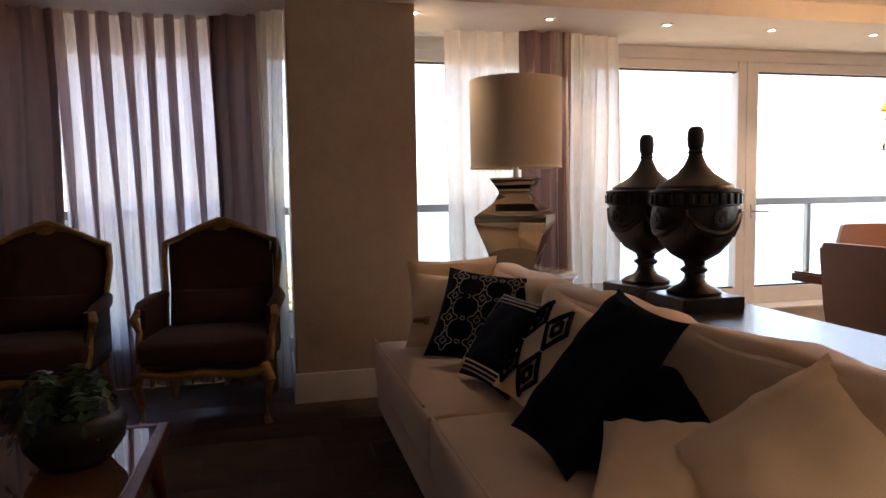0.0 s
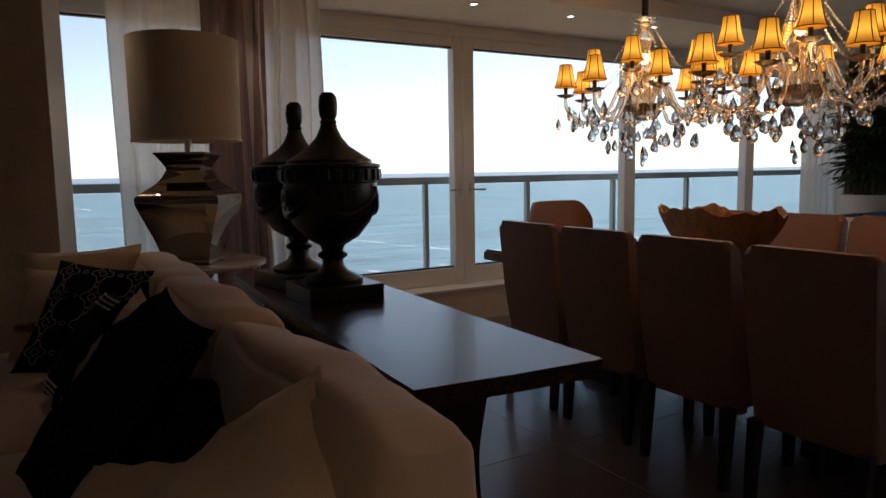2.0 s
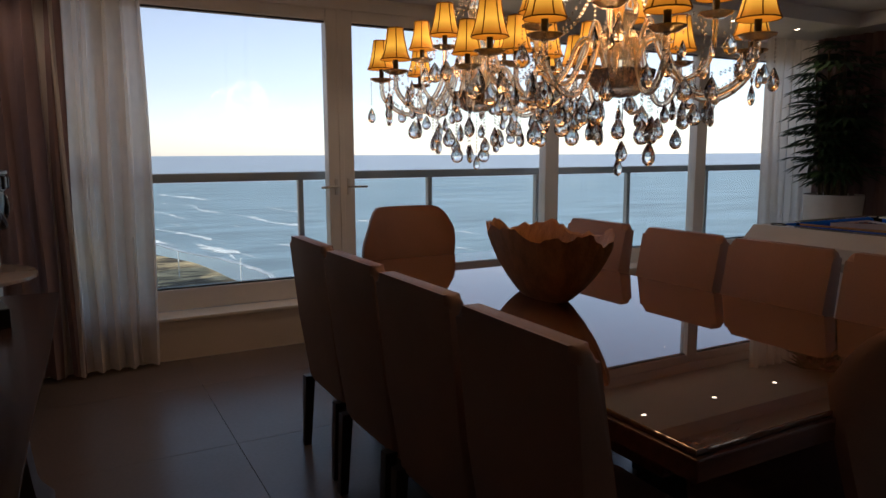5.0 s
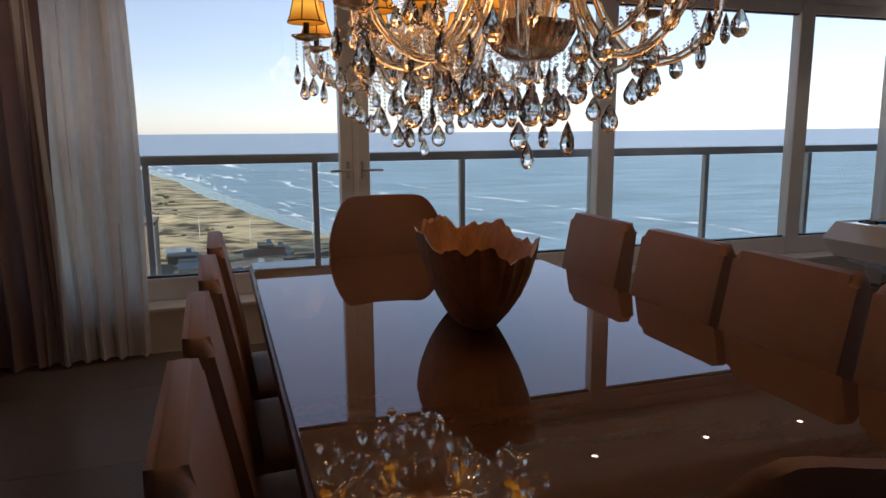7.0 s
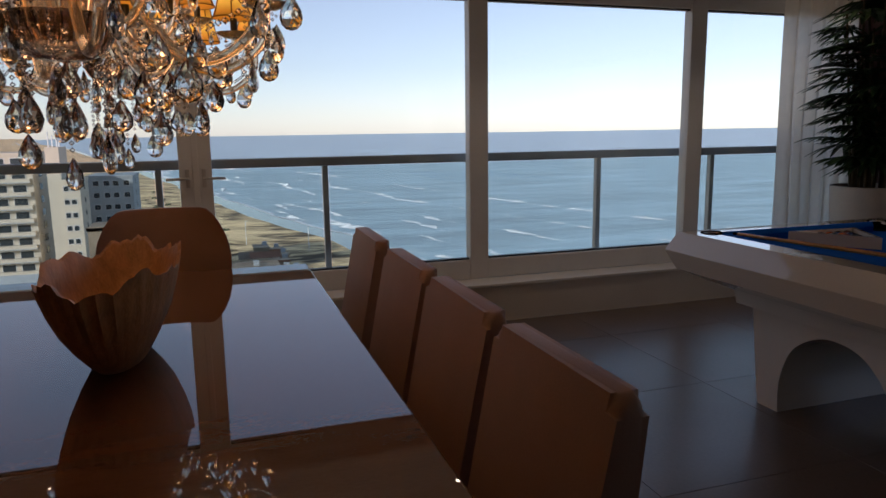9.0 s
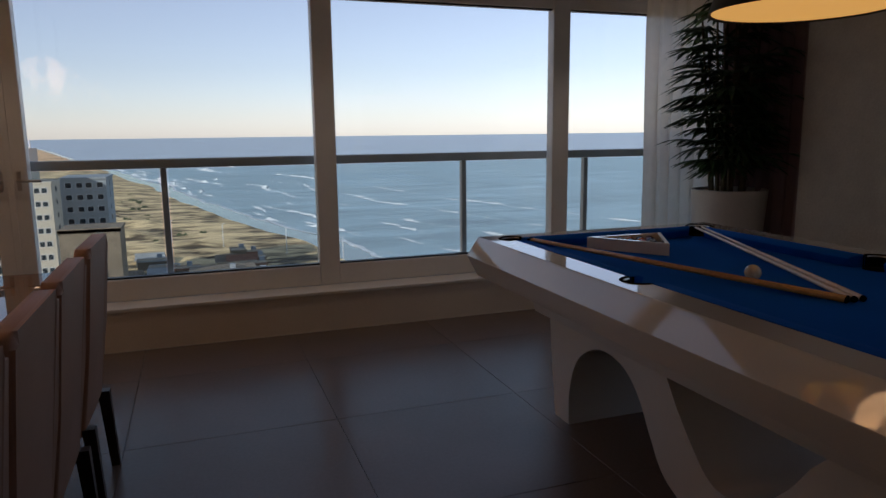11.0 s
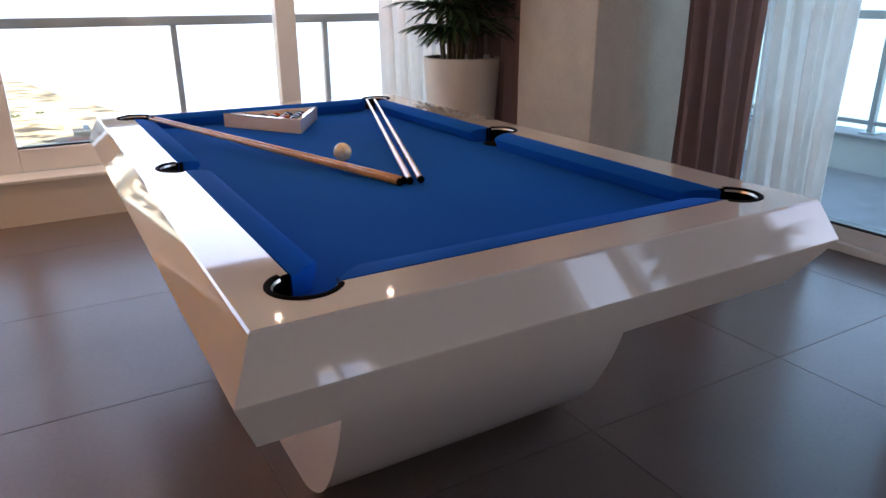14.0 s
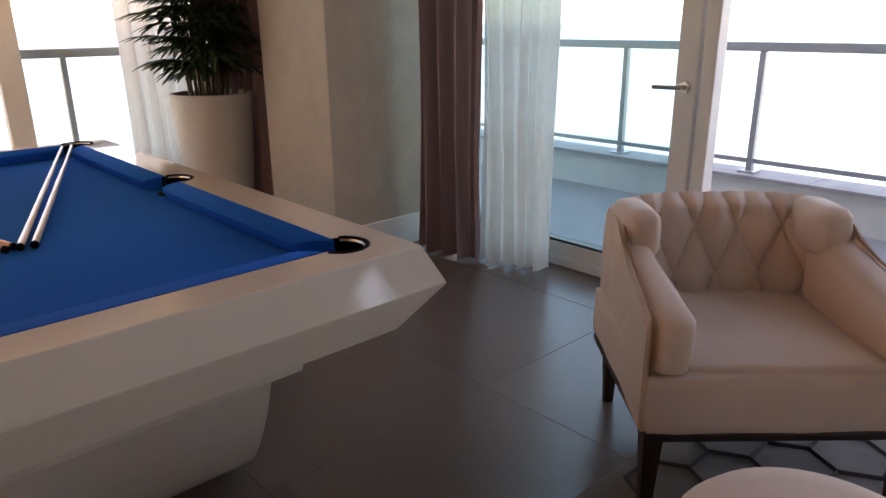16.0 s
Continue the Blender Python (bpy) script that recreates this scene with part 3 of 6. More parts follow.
ch = dining_chair()
LEFT_Y, RIGHT_Y = (3.695, 3.16, 2.625, 2.095), (3.735, 3.155, 2.65, 2.14)
LEFT_X = (4.080, 4.062, 4.046, 4.030)
ch.matrix_basis = pose(LEFT_X[0], LEFT_Y[0], 0)
for x, y in zip(LEFT_X[1:], LEFT_Y[1:]):
    copy_thing(ch, pose(x, y, 0, 0, 0, random.uniform(-1.5, 1.5)))
for y in RIGHT_Y:
    copy_thing(ch, pose(5.698, y, 0, 0, 0, 180 + random.uniform(-1.5, 1.5)))


def host_chair(m, label, wrap, crest=1.0, half=0.33):
    """A wider end chair with a curved, rounded back; it faces +y."""
    c = thing("host_chair", label, "chair", m, "end chairs of the dining table")
    bm = bmesh.new()
    n, k = 20, 12
    outer, inner = [], []
    for side, lst in ((0.0, outer), (0.055, inner)):
        for i in range(n + 1):
            u = 2 * i / n - 1
            line = []
            for j in range(k + 1):
                v = j / k
                top = crest - 0.13 * max(0, (abs(u) - 0.6) / 0.4) ** 2.2
                z = 0.34 + (top - 0.34) * v
                w = half - 0.075 + 0.075 * math.sin(math.pi * max(0, min(1, (v - 0.35) / 0.9)))
                x = u * w * (1 - 0.0 * side)
                y = (0.02 + wrap * v ** 3) * u * u - 0.10 * v + 0.85 * side * (1 - 0.35 * v ** 6) * (1 - 0.3 * abs(u) ** 8)
                line.append(bm.verts.new((x, y, z)))
            lst.append(line)
    for i in range(n):
        for j in range(k):
            bm.faces.new((outer[i][j], outer[i + 1][j], outer[i + 1][j + 1], outer[i][j + 1]))
            bm.faces.new((inner[i][j], inner[i][j + 1], inner[i + 1][j + 1], inner[i + 1][j]))
    for i in range(n):
        bm.faces.new((outer[i][k], outer[i + 1][k], inner[i + 1][k], inner[i][k]))
        bm.faces.new((outer[i][0], inner[i][0], inner[i + 1][0], outer[i + 1][0]))
    for j in range(k):
        bm.faces.new((outer[0][j], outer[0][j + 1], inner[0][j + 1], inner[0][j]))
        bm.faces.new((outer[n][j], inner[n][j], inner[n][j + 1], outer[n][j + 1]))
    part("backrest", bm, M_CHAIR, c, "", True)
    part("seat", soft_box(0.56, 0.46, 0.16, 0.045, 0.015, 6), M_CHAIR, c, "", True, pose(0, 0.26, 0.32))
    for x, y in ((-0.24, 0.06), (0.24, 0.06), (-0.24, 0.44), (0.24, 0.44)):
        part("leg", tube([(x, y, 0.0), (x, y, 0.34)], [0.014, 0.022], 8), M_LEG, c, "dark wooden leg")
    return c


host_chair(pose(4.885, 4.41, 0, 0, 0, 180), "wide taupe dining armchair with a rounded back", 0.10, 1.045, 0.288)
host_chair(pose(4.98, 1.735, 0), "wide taupe dining armchair with a rounded back", 0.12, 0.955, 0.325)

tb = thing("dining_table", "long wooden dining table with a polished glass covered top", "table")
part("tabletop", box(4.215, 5.515, 1.76, 4.33, 0.705, 0.756, 0.006), M_APRON, tb, "reddish wooden edge")
part("glass_top", box(4.225, 5.505, 1.77, 4.32, 0.756, 0.770, 0.004), M_TABLE, tb, "mirror-like brown glass top")
part("apron", box(4.33, 5.40, 1.95, 4.14, 0.61, 0.705, 0.004), M_APRON, tb)
for y in (2.35, 3.75):
    part("pedestal", extrude_profile([(4.62, 0.0), (5.11, 0.0), (5.11, 0.06), (4.98, 0.12), (4.96, 0.5), (5.08, 0.61), (4.65, 0.61), (4.77, 0.5), (4.75, 0.12), (4.62, 0.06)], "y", y - 0.11, y + 0.11), M_LEG, tb)

# carved root-wood bowl
bw = thing("carved_bowl", "carved honey coloured root wood bowl with a ragged rim", "bowl", pose(4.85, 3.10, 0.770, 0, 0, 85))
rw = random.Random(3)
rag = [rw.uniform(-1, 1) for _ in range(96)]


def bowl_mesh():
    bm = bmesh.new()
    seg = 96
    prof = [(0.15, 0.0), (0.185, 0.02), (0.245, 0.065), (0.31, 0.125), (0.355, 0.185), (0.385, 0.24), (0.395, 0.262), (0.372, 0.255), (0.34, 0.20), (0.28, 0.13), (0.16, 0.05), (0.0, 0.03)]
    rings = []
    for k, (r, z) in enumerate(prof):
        ring = []
        for i in range(seg):
            a = 2 * math.pi * i / seg
            f = min(1, z / 0.26)
            wave = 0.030 * math.sin(5 * a + 0.6) + 0.018 * math.sin(11 * a + 2) + 0.012 * abs(math.sin(13 * a + 0.7 * math.sin(4 * a))) + 0.006 * math.sin(27 * a) + 0.007 * rag[i]
            flute = 0.020 * math.sin(34 * a + 1.5 * math.sin(3 * a)) * (1 if k < 6 else 0.2)
            rx = r * (1 + (wave * 0.45 + flute) * f * 1.2)
            zz = z + 0.62 * wave * f ** 3 * 0.9
            ring.append(bm.verts.new((rx * math.cos(a), 0.41 * rx * math.sin(a), zz)))
        rings.append(ring)
    for a, b in zip(rings, rings[1:]):
        for i in range(seg):
            bm.faces.new((a[i], a[(i + 1) % seg], b[(i + 1) % seg], b[i]))
    bm.faces.new(rings[0][::-1])
    return bm


part("shell", bowl_mesh(), M_BOWL, bw, "", True)


# chandeliers
def teardrop(h=0.05, w=0.034, d=0.016):
    bm = bmesh.new()
    rings = []
    for k, (r, z) in enumerate(((0.26, 0.10), (0.58, 0.28), (0.88, 0.47), (1.0, 0.66), (0.84, 0.84), (0.46, 0.96))):
        o = 0.5 * (k % 2)
        rings.append([bm.verts.new((w / 2 * r * math.cos((i + o) * math.pi / 5), d / 2 * r * math.sin((i + o) * math.pi / 5), -h * z)) for i in range(10)])
    top, bot = bm.verts.new((0, 0, 0)), bm.verts.new((0, 0, -h))
    for i in range(10):
        j = (i + 1) % 10
        bm.faces.new((top, rings[0][j], rings[0][i]))
        bm.faces.new((bot, rings[-1][i], rings[-1][j]))
        for k, (a, b) in enumerate(zip(rings, rings[1:])):
            # staggered rings give the diamond cut
            if k % 2 == 0:
                bm.faces.new((a[i], a[j], b[i]))
                bm.faces.new((a[j], b[j], b[i]))
            else:
                bm.faces.new((a[i], b[j], b[i]))
                bm.faces.new((a[i], a[j], b[j]))
    return bm


DROP = emit("crystal_drop", teardrop(0.070, 0.046, 0.024), M_CRYSTAL)
BIG = emit("crystal_drop", teardrop(0.086, 0.058, 0.030), M_CRYSTAL)
SMALL = emit("crystal_drop", teardrop(0.048, 0.028, 0.016), M_CRYSTAL)


def bead(bm, p, r):
    p = Vector(p)
    vs = [bm.verts.new(p + Vector(q) * r) for q in ((1, 0, 0), (0, 1, 0), (-1, 0, 0), (0, -1, 0), (0, 0, 1), (0, 0, -1))]
    for i in range(4):
        bm.faces.new((vs[i], vs[(i + 1) % 4], vs[4]))
        bm.faces.new((vs[(i + 1) % 4], vs[i], vs[5]))


def chain(bm, pts, r=0.006, step=0.014):
    for a, b in zip(pts, pts[1:]):
        a, b = Vector(a), Vector(b)
        n = max(1, int((b - a).length / step))
        for i in range(n):
            bead(bm, a.lerp(b, i / n), r)


def swag(a, b, sag, n=10):
    a, b = Vector(a), Vector(b)
    return [a.lerp(b, i / n) - Vector((0, 0, sag * 4 * (i / n) * (1 - i / n))) for i in range(n + 1)]


def shade_mesh():
    bm = bmesh.new()
    prof = [(0.063, 0.0), (0.054, 0.022), (0.046, 0.052), (0.039, 0.088), (0.034, 0.126), (0.032, 0.126), (0.037, 0.088), (0.044, 0.052), (0.052, 0.022), (0.061, 0.0)]
    seg = 18
    rings = [[bm.verts.new((r * math.cos(2 * math.pi * i / seg), r * math.sin(2 * math.pi * i / seg), z)) for i in range(seg)] for r, z in prof]
    for a, b in zip(rings, rings[1:] + rings[:1]):
        for i in range(seg):
            bm.faces.new((a[i], a[(i + 1) % seg], b[(i + 1) % seg], b[i]))
    return bm


def ring_piping(r, z):
    return emit("piping", tube([(r * math.cos(2 * math.pi * i / 18), r * math.sin(2 * math.pi * i / 18), z) for i in range(19)], 0.0022, 5), M_SHADETRIM)


SHADE_ME = emit("shade", shade_mesh(), M_LAMPSHADE, True)
PIPES = [ring_piping(0.063, 0.001), ring_piping(0.034, 0.126)]
RIB = emit("rib", tube([(0.064, 0, 0.0), (0.055, 0, 0.022), (0.047, 0, 0.052), (0.040, 0, 0.088), (0.0345, 0, 0.126)], 0.0022, 5), M_SHADETRIM)
CUP_ME = emit("drip_cup", lathe([(0.006, 0.0), (0.03, 0.004), (0.052, 0.016), (0.054, 0.02), (0.03, 0.012), (0.012, 0.012)], 18), M_ARMGLASS, True)
CANDLE_ME = emit("candle_tube", lathe([(0.011, 0.0), (0.011, 0.05), (0.0, 0.05)], 10), M_BLACK, True)


def arm_curve(r_end, z_end):
    """A glass arm that curls up out of the bowl, dips below it and sweeps up to its cup."""
    k = r_end / 0.44
    return [tuple(v) for v in smooth_line([(0.045, 0, -0.02), (0.075, 0, 0.085), (0.125 * k + 0.01, 0, 0.10), (0.185 * k, 0, 0.0), (0.26 * k, 0, -0.085), (0.35 * k, 0, -0.085), (0.43 * k, 0, -0.02), (r_end, 0, z_end)], 5)]


LOW_ARM = emit("arm", tube(arm_curve(0.44, 0.05), 0.0105, 10), M_ARMGLASS, True)
UP_ARM = emit("arm", tube(arm_curve(0.29, 0.09), 0.009, 10), M_ARMGLASS, True)


def chandelier(m, seed):
    rc = random.Random(seed)
    beads = bmesh.new()
    c = thing("chandelier", "crystal chandelier with small lit amber fabric shades", "chandelier", m, "chandeliers over the dining table")
    # heights are measured from the lowest crystal
    part("column", lathe([(0.0, 0.30), (0.03, 0.30), (0.045, 0.36), (0.03, 0.42), (0.022, 0.47), (0.05, 0.52), (0.055, 0.56), (0.025, 0.61), (0.02, 0.64), (0.04, 0.69), (0.045, 0.72), (0.02, 0.77), (0.03, 0.80), (0.0, 0.82)], 20), M_ARMGLASS, c, "turned glass column", True)
    part("receiver_bowl", lathe([(0.0, 0.262), (0.05, 0.268), (0.085, 0.292), (0.108, 0.332), (0.112, 0.352), (0.106, 0.354), (0.098, 0.335), (0.072, 0.302), (0.0, 0.285)], 56, wob=lambda a, k: 1 + 0.035 * math.cos(28 * a)), M_SMOKE, c, "fluted glass bowl", True)
    part("crown", lathe([(0.015, 0.80), (0.06, 0.815), (0.075, 0.83), (0.03, 0.825), (0.02, 0.84)], 24, wob=lambda a, k: 1 + 0.06 * math.cos(10 * a)), M_CRYSTAL, c, "", True)
    part("ceiling_rod", tube([(0, 0, 0.82), (0, 0, 1.30)], 0.019, 10), M_BLACK, c, "black sleeve over the hanging chain", True)
    part("ceiling_rose", lathe([(0.0, 1.29), (0.06, 1.29), (0.045, 1.32), (0.0, 1.335)], 24), M_STEEL, c, "", True)
    for ring, (count, r, z0, zend, me, off) in enumerate(((8, 0.44, 0.35, 0.05, LOW_ARM, 0.0), (4, 0.29, 0.41, 0.09, UP_ARM, 22.5))):
        for k in range(count):
            ang = 360 * k / count + off + seed * 9
            a = part("arm", me, None, c, m=pose(0, 0, z0, 0, 0, ang))
            tip = z0 + zend
            part("drip_cup", CUP_ME, None, a, m=pose(r, 0, zend))
            part("candle_tube", CANDLE_ME, None, a, m=pose(r, 0, zend + 0.012))
            part("shade", SHADE_ME, None, a, "lit amber fabric shade", m=pose(r, 0, zend + 0.062))
            for me_ in PIPES:
                part("piping", me_, None, a, m=pose(r, 0, zend + 0.062))
            for q in range(6):
                part("rib", RIB, None, a, m=pose(r, 0, zend + 0.062, 0, 0, 60 * q))
            for q in range(3):
                b = radians(120 * q + 40 * rc.random())
                x, y = r + 0.05 * math.cos(b), 0.05 * math.sin(b)
                ln = rc.choice((0.03, 0.05, 0.085, 0.12))
                turn = pose(0, 0, z0, 0, 0, ang)
                chain(beads, [turn @ Vector((x, y, zend + 0.012)), turn @ Vector((x, y, zend + 0.012 - ln))], 0.0045, 0.012)
                part("crystal_drop", rc.choice((DROP, DROP, SMALL, BIG)), None, a, m=pose(x, y, zend + 0.008 - ln, 0, 0, rc.uniform(0, 180)))
            if ring == 0:
                aa, bb = radians(ang), radians(ang + 360 / count)
                chain(beads, swag((r * math.cos(aa), r * math.sin(aa), tip), (r * math.cos(bb), r * math.sin(bb), tip), 0.10), 0.0072, 0.017)
                chain(beads, swag((r * math.cos(aa), r * math.sin(aa), tip + 0.01), (0.05 * math.cos(aa), 0.05 * math.sin(aa), 0.80), 0.10), 0.0072, 0.017)
                mid = radians(ang + 180 / count)
                rr = r * math.cos(radians(180 / count))
                part("crystal_drop", DROP, None, c, m=pose(rr * math.cos(mid), rr * math.sin(mid), tip - 0.105, 0, 0, rc.uniform(0, 180)))
                part("crystal_drop", DROP, None, c, m=pose(0.30 * math.cos(mid), 0.30 * math.sin(mid), 0.30, 0, 0, rc.uniform(0, 180)))
    for count, r, ztop, lens in ((14, 0.20, 0.30, (0.05, 0.08, 0.11, 0.14)), (8, 0.10, 0.29, (0.10, 0.14, 0.17)), (12, 0.29, 0.31, (0.05, 0.08, 0.12))):
        for k in range(count):
            a = 2 * math.pi * (k + rc.uniform(-0.25, 0.25)) / count
            ln = rc.choice(lens)
            x, y = r * math.cos(a), r * math.sin(a)
            chain(beads, [(x, y, ztop), (x, y, ztop - ln)], 0.006, 0.014)
            part("crystal_drop", rc.choice((DROP, DROP, BIG)), None, c, m=pose(x, y, ztop - ln, 0, 0, rc.uniform(0, 180)))
    for k in range(14):
        a, b = 2 * math.pi * k / 14, 2 * math.pi * (k + 1) / 14
        chain(beads, swag((0.20 * math.cos(a), 0.20 * math.sin(a), 0.30), (0.20 * math.cos(b), 0.20 * math.sin(b), 0.30), 0.03, 5), 0.005)
    chain(beads, [(0, 0, 0.265), (0, 0, 0.07)], 0.006, 0.014)
    part("crystal_drop", emit("crystal_drop", teardrop(0.07, 0.036, 0.022), M_CRYSTAL), None, c, "lowest crystal drop", m=pose(0, 0, 0.07))
    tagged(part("bead_string", beads, M_CRYSTAL, c, "strings and swags of clear crystal beads"), kind="stuff")
    lp = new("chandelier_glow", bpy.data.lights.new("chandelier_glow", "POINT"))
    lp.data.energy, lp.data.color, lp.data.shadow_soft_size = 8, (1.0, 0.55, 0.22), 0.2
    lp.parent = c
    lp.location = (0, 0, 0.62)
    return c


chandelier(pose(4.855, 3.628, 1.265), 1)
chandelier(pose(4.848, 2.689, 1.263), 2)


# ---- games room ----
PX0, PX1, PY0, PY1, PZ = 7.40, 8.79, 1.713, 4.07, 0.845
FX0, FX1, FY0, FY1 = 7.524, 8.660, 1.828, 3.965
pt = thing("pool_table", "white lacquered pool table with blue cloth on a wave shaped base", "pool table")


def frustum(steps):
    """A closed shell through rectangles (x0, x1, y0, y1, z), from the top inner edge outwards and down."""
    bm = bmesh.new()
    rows = [[bm.verts.new(p) for p in ((a, c, z), (b, c, z), (b, d, z), (a, d, z))] for a, b, c, d, z in steps]
    for r, s in zip(rows, rows[1:]):
        for k in range(4):
            bm.faces.new((r[k], r[(k + 1) % 4], s[(k + 1) % 4], s[k]))
    bm.faces.new(rows[-1])
    return bm


def grow(o, z):
    return (PX0 - o, PX1 + o, PY0 - o, PY1 + o, z)


body = frustum([grow(0, PZ), grow(0.004, PZ - 0.004), grow(0.046, 0.748), grow(0.045, 0.743), (7.388, 8.70, 1.700, 4.06, 0.652), (7.40, 8.69, 1.715, 4.05, 0.646), (7.60, 8.58, 1.93, 3.87, 0.56), (7.61, 8.57, 1.94, 3.86, 0.495)])
ym = (FY0 + FY1) / 2
POCKET_R = 0.060
POCKETS = [(FX0 + 0.008, FY0 + 0.018, 225, 214), (FX1 - 0.008, FY0 + 0.018, 315, 214), (FX1 + 0.004, ym, 0, 176), (FX1 - 0.008, FY1 - 0.012, 45, 214), (FX0 + 0.008, FY1 - 0.012, 135, 214), (FX0 - 0.004, ym, 180, 176)]


def rail_top():
    """The flat white rail: an outer rectangle less the bed, with a round bite at every pocket."""
    inner = []
    for cx, cy, way, _ in POCKETS:
        arc = []
        for k in range(145):
            a = radians(way + 180 - 2.5 * k)
            arc.append((cx + POCKET_R * math.cos(a), cy + POCKET_R * math.sin(a)))
        arc = [p for p in arc if p[0] < FX0 - 1e-4 or p[0] > FX1 + 1e-4 or p[1] < FY0 - 1e-4 or p[1] > FY1 + 1e-4]
        inner += arc[::-1]
    bm = bmesh.new()
    out = [bm.verts.new((x, y, PZ)) for x, y in ((PX0, PY0), (PX1, PY0), (PX1, PY1), (PX0, PY1))]
    top = [bm.verts.new((x, y, PZ)) for x, y in inner]
    low = [bm.verts.new((x, y, 0.785)) for x, y in inner]
    loops = [bm.edges.new((l[i], l[(i + 1) % len(l)])) for l in (out, top) for i in range(len(l))]
    bmesh.ops.triangle_fill(bm, use_beauty=True, edges=loops)
    n = len(top)
    for i in range(n):
        bm.faces.new((top[i], top[(i + 1) % n], low[(i + 1) % n], low[i]))
    return bm


part("cabinet", body, M_LACQ, pt, "glossy white faceted cabinet")
part("rail_top", rail_top(), M_LACQ, pt, "flat glossy white rail with rounded pocket cut-outs")
part("cloth", box(FX0 - 0.01, FX1 + 0.01, FY0 - 0.01, FY1 + 0.01, 0.775, 0.795), M_FELT, pt, "blue playing cloth")


def cushion(a, b, nrm, cut_a, cut_b):
    """A cloth covered rail cushion from a to b whose nose points along nrm, cut back aslant at its ends."""
    a, b, nv = Vector((*a, 0)), Vector((*b, 0)), Vector((*nrm, 0))
    d = (b - a).normalized()
    bm = bmesh.new()
    rows = []
    for p, s, cut in ((a, 1, cut_a), (b, -1, cut_b)):
        for ease in ((0.0, 1.0) if s > 0 else (1.0, 0.0)):
            rows.append([bm.verts.new(p + d * s * (cut * back + 0.010 * ease) + nv * (o - 0.004 * (1 - ease) * (back > 0.3)) + Vector((0, 0, z - 0.003 * (1 - ease) * (z > 0.83)))) for o, z, back in ((0.0, 0.7955, 0.0), (0.0, 0.8465, 0.0), (0.022, 0.8475, 0.30), (0.048, 0.8455, 0.68), (0.066, 0.840, 0.94), (0.072, 0.833, 1.0), (0.070, 0.826, 0.97), (0.052, 0.7955, 0.7))])
    n = len(rows[0])
    for q, r in zip(rows, rows[1:]):
        for i in range(n):
            bm.faces.new((q[i], q[(i + 1) % n], r[(i + 1) % n], r[i]))
    bm.faces.new(rows[0])
    bm.faces.new(rows[-1][::-1])
    return bm


g, gs = 0.062, 0.058
for a, b, nv, ca, cb in (((FX0 + g, FY0), (FX1 - g, FY0), (0, 1), 0.062, 0.062), ((FX0 + g, FY1), (FX1 - g, FY1), (0, -1), 0.062, 0.062),
                         ((FX0, FY0 + g), (FX0, ym - gs), (1, 0), 0.062, 0.02), ((FX0, ym + gs), (FX0, FY1 - g), (1, 0), 0.02, 0.062),
                         ((FX1, FY0 + g), (FX1, ym - gs), (-1, 0), 0.062, 0.02), ((FX1, ym + gs), (FX1, FY1 - g), (-1, 0), 0.02, 0.062)):
    part("rail_cushion", cushion(a, b, nv, ca, cb), M_FELT, pt, "blue cloth rail cushion", True)


def liner(sweep, prof, seg=36):
    """A profile of (radius, height) swept round the open side of a pocket, centred on +x."""
    bm = bmesh.new()
    rows = []
    for k in range(seg + 1):
        a = radians(sweep * (k / seg - 0.5))
        rows.append([bm.verts.new((r * math.cos(a), r * math.sin(a), z)) for r, z in prof])
    for q, r in zip(rows, rows[1:]):
        for i in range(len(prof) - 1):
            bm.faces.new((q[i], q[i + 1], r[i + 1], r[i]))
    return bm


for cx, cy, way, sweep in POCKETS:
    k = part("pocket", liner(sweep, [(0.0575, 0.8435), (0.0605, 0.8480), (0.066, 0.8488), (0.0700, 0.8470), (0.0705, 0.844)]), M_POCKET, pt, "black plastic pocket liner", True, pose(cx, cy, 0, 0, 0, way))
    part("pocket_rim", liner(sweep * 0.98, [(0.0545, 0.838), (0.0562, 0.8432), (0.0578, 0.8425)]), M_STEEL, k, "thin steel rim", True)
    part("throat", liner(min(360, sweep * 1.22), [(0.0588, 0.786), (0.0588, 0.8452), (0.0600, 0.8458)]), M_POCKET, k, "black inner wall", True)
    # The bed isn't cut; a black disc puts the pocket's inner shade on it.
    part("hole", lathe([(0.0, 0.7962), (0.0565, 0.7962), (0.0575, 0.7957)], 32), M_POCKET, k, "black disc for the shade inside the pocket", True, pose(0, 0, 0))

# the wave shaped base: an arch that runs on into a round belly, drawn out across the table
arch_in = smooth_line([(3.60, 0.0), (3.60, 0.17), (3.53, 0.34), (3.37, 0.435), (3.20, 0.425), (3.08, 0.34), (2.99, 0.20), (2.90, 0.08), (2.75, 0.015), (2.58, 0.0), (2.38, 0.0), (2.22, 0.09), (2.10, 0.28), (2.02, 0.50)])
belly = smooth_line([(2.18, 0.50), (2.26, 0.42), (2.34, 0.31), (2.46, 0.20), (2.58, 0.165), (2.67, 0.185), (2.76, 0.27), (2.85, 0.38), (2.93, 0.50)])
outline = [tuple(v) for v in arch_in] + [tuple(v) for v in belly] + [(3.05, 0.50), (3.80, 0.50), (3.77, 0.25), (3.73, 0.0)]
part("base", extrude_profile(outline, "x", 7.66, 8.53), M_LACQ, pt, "wave shaped white base", True)

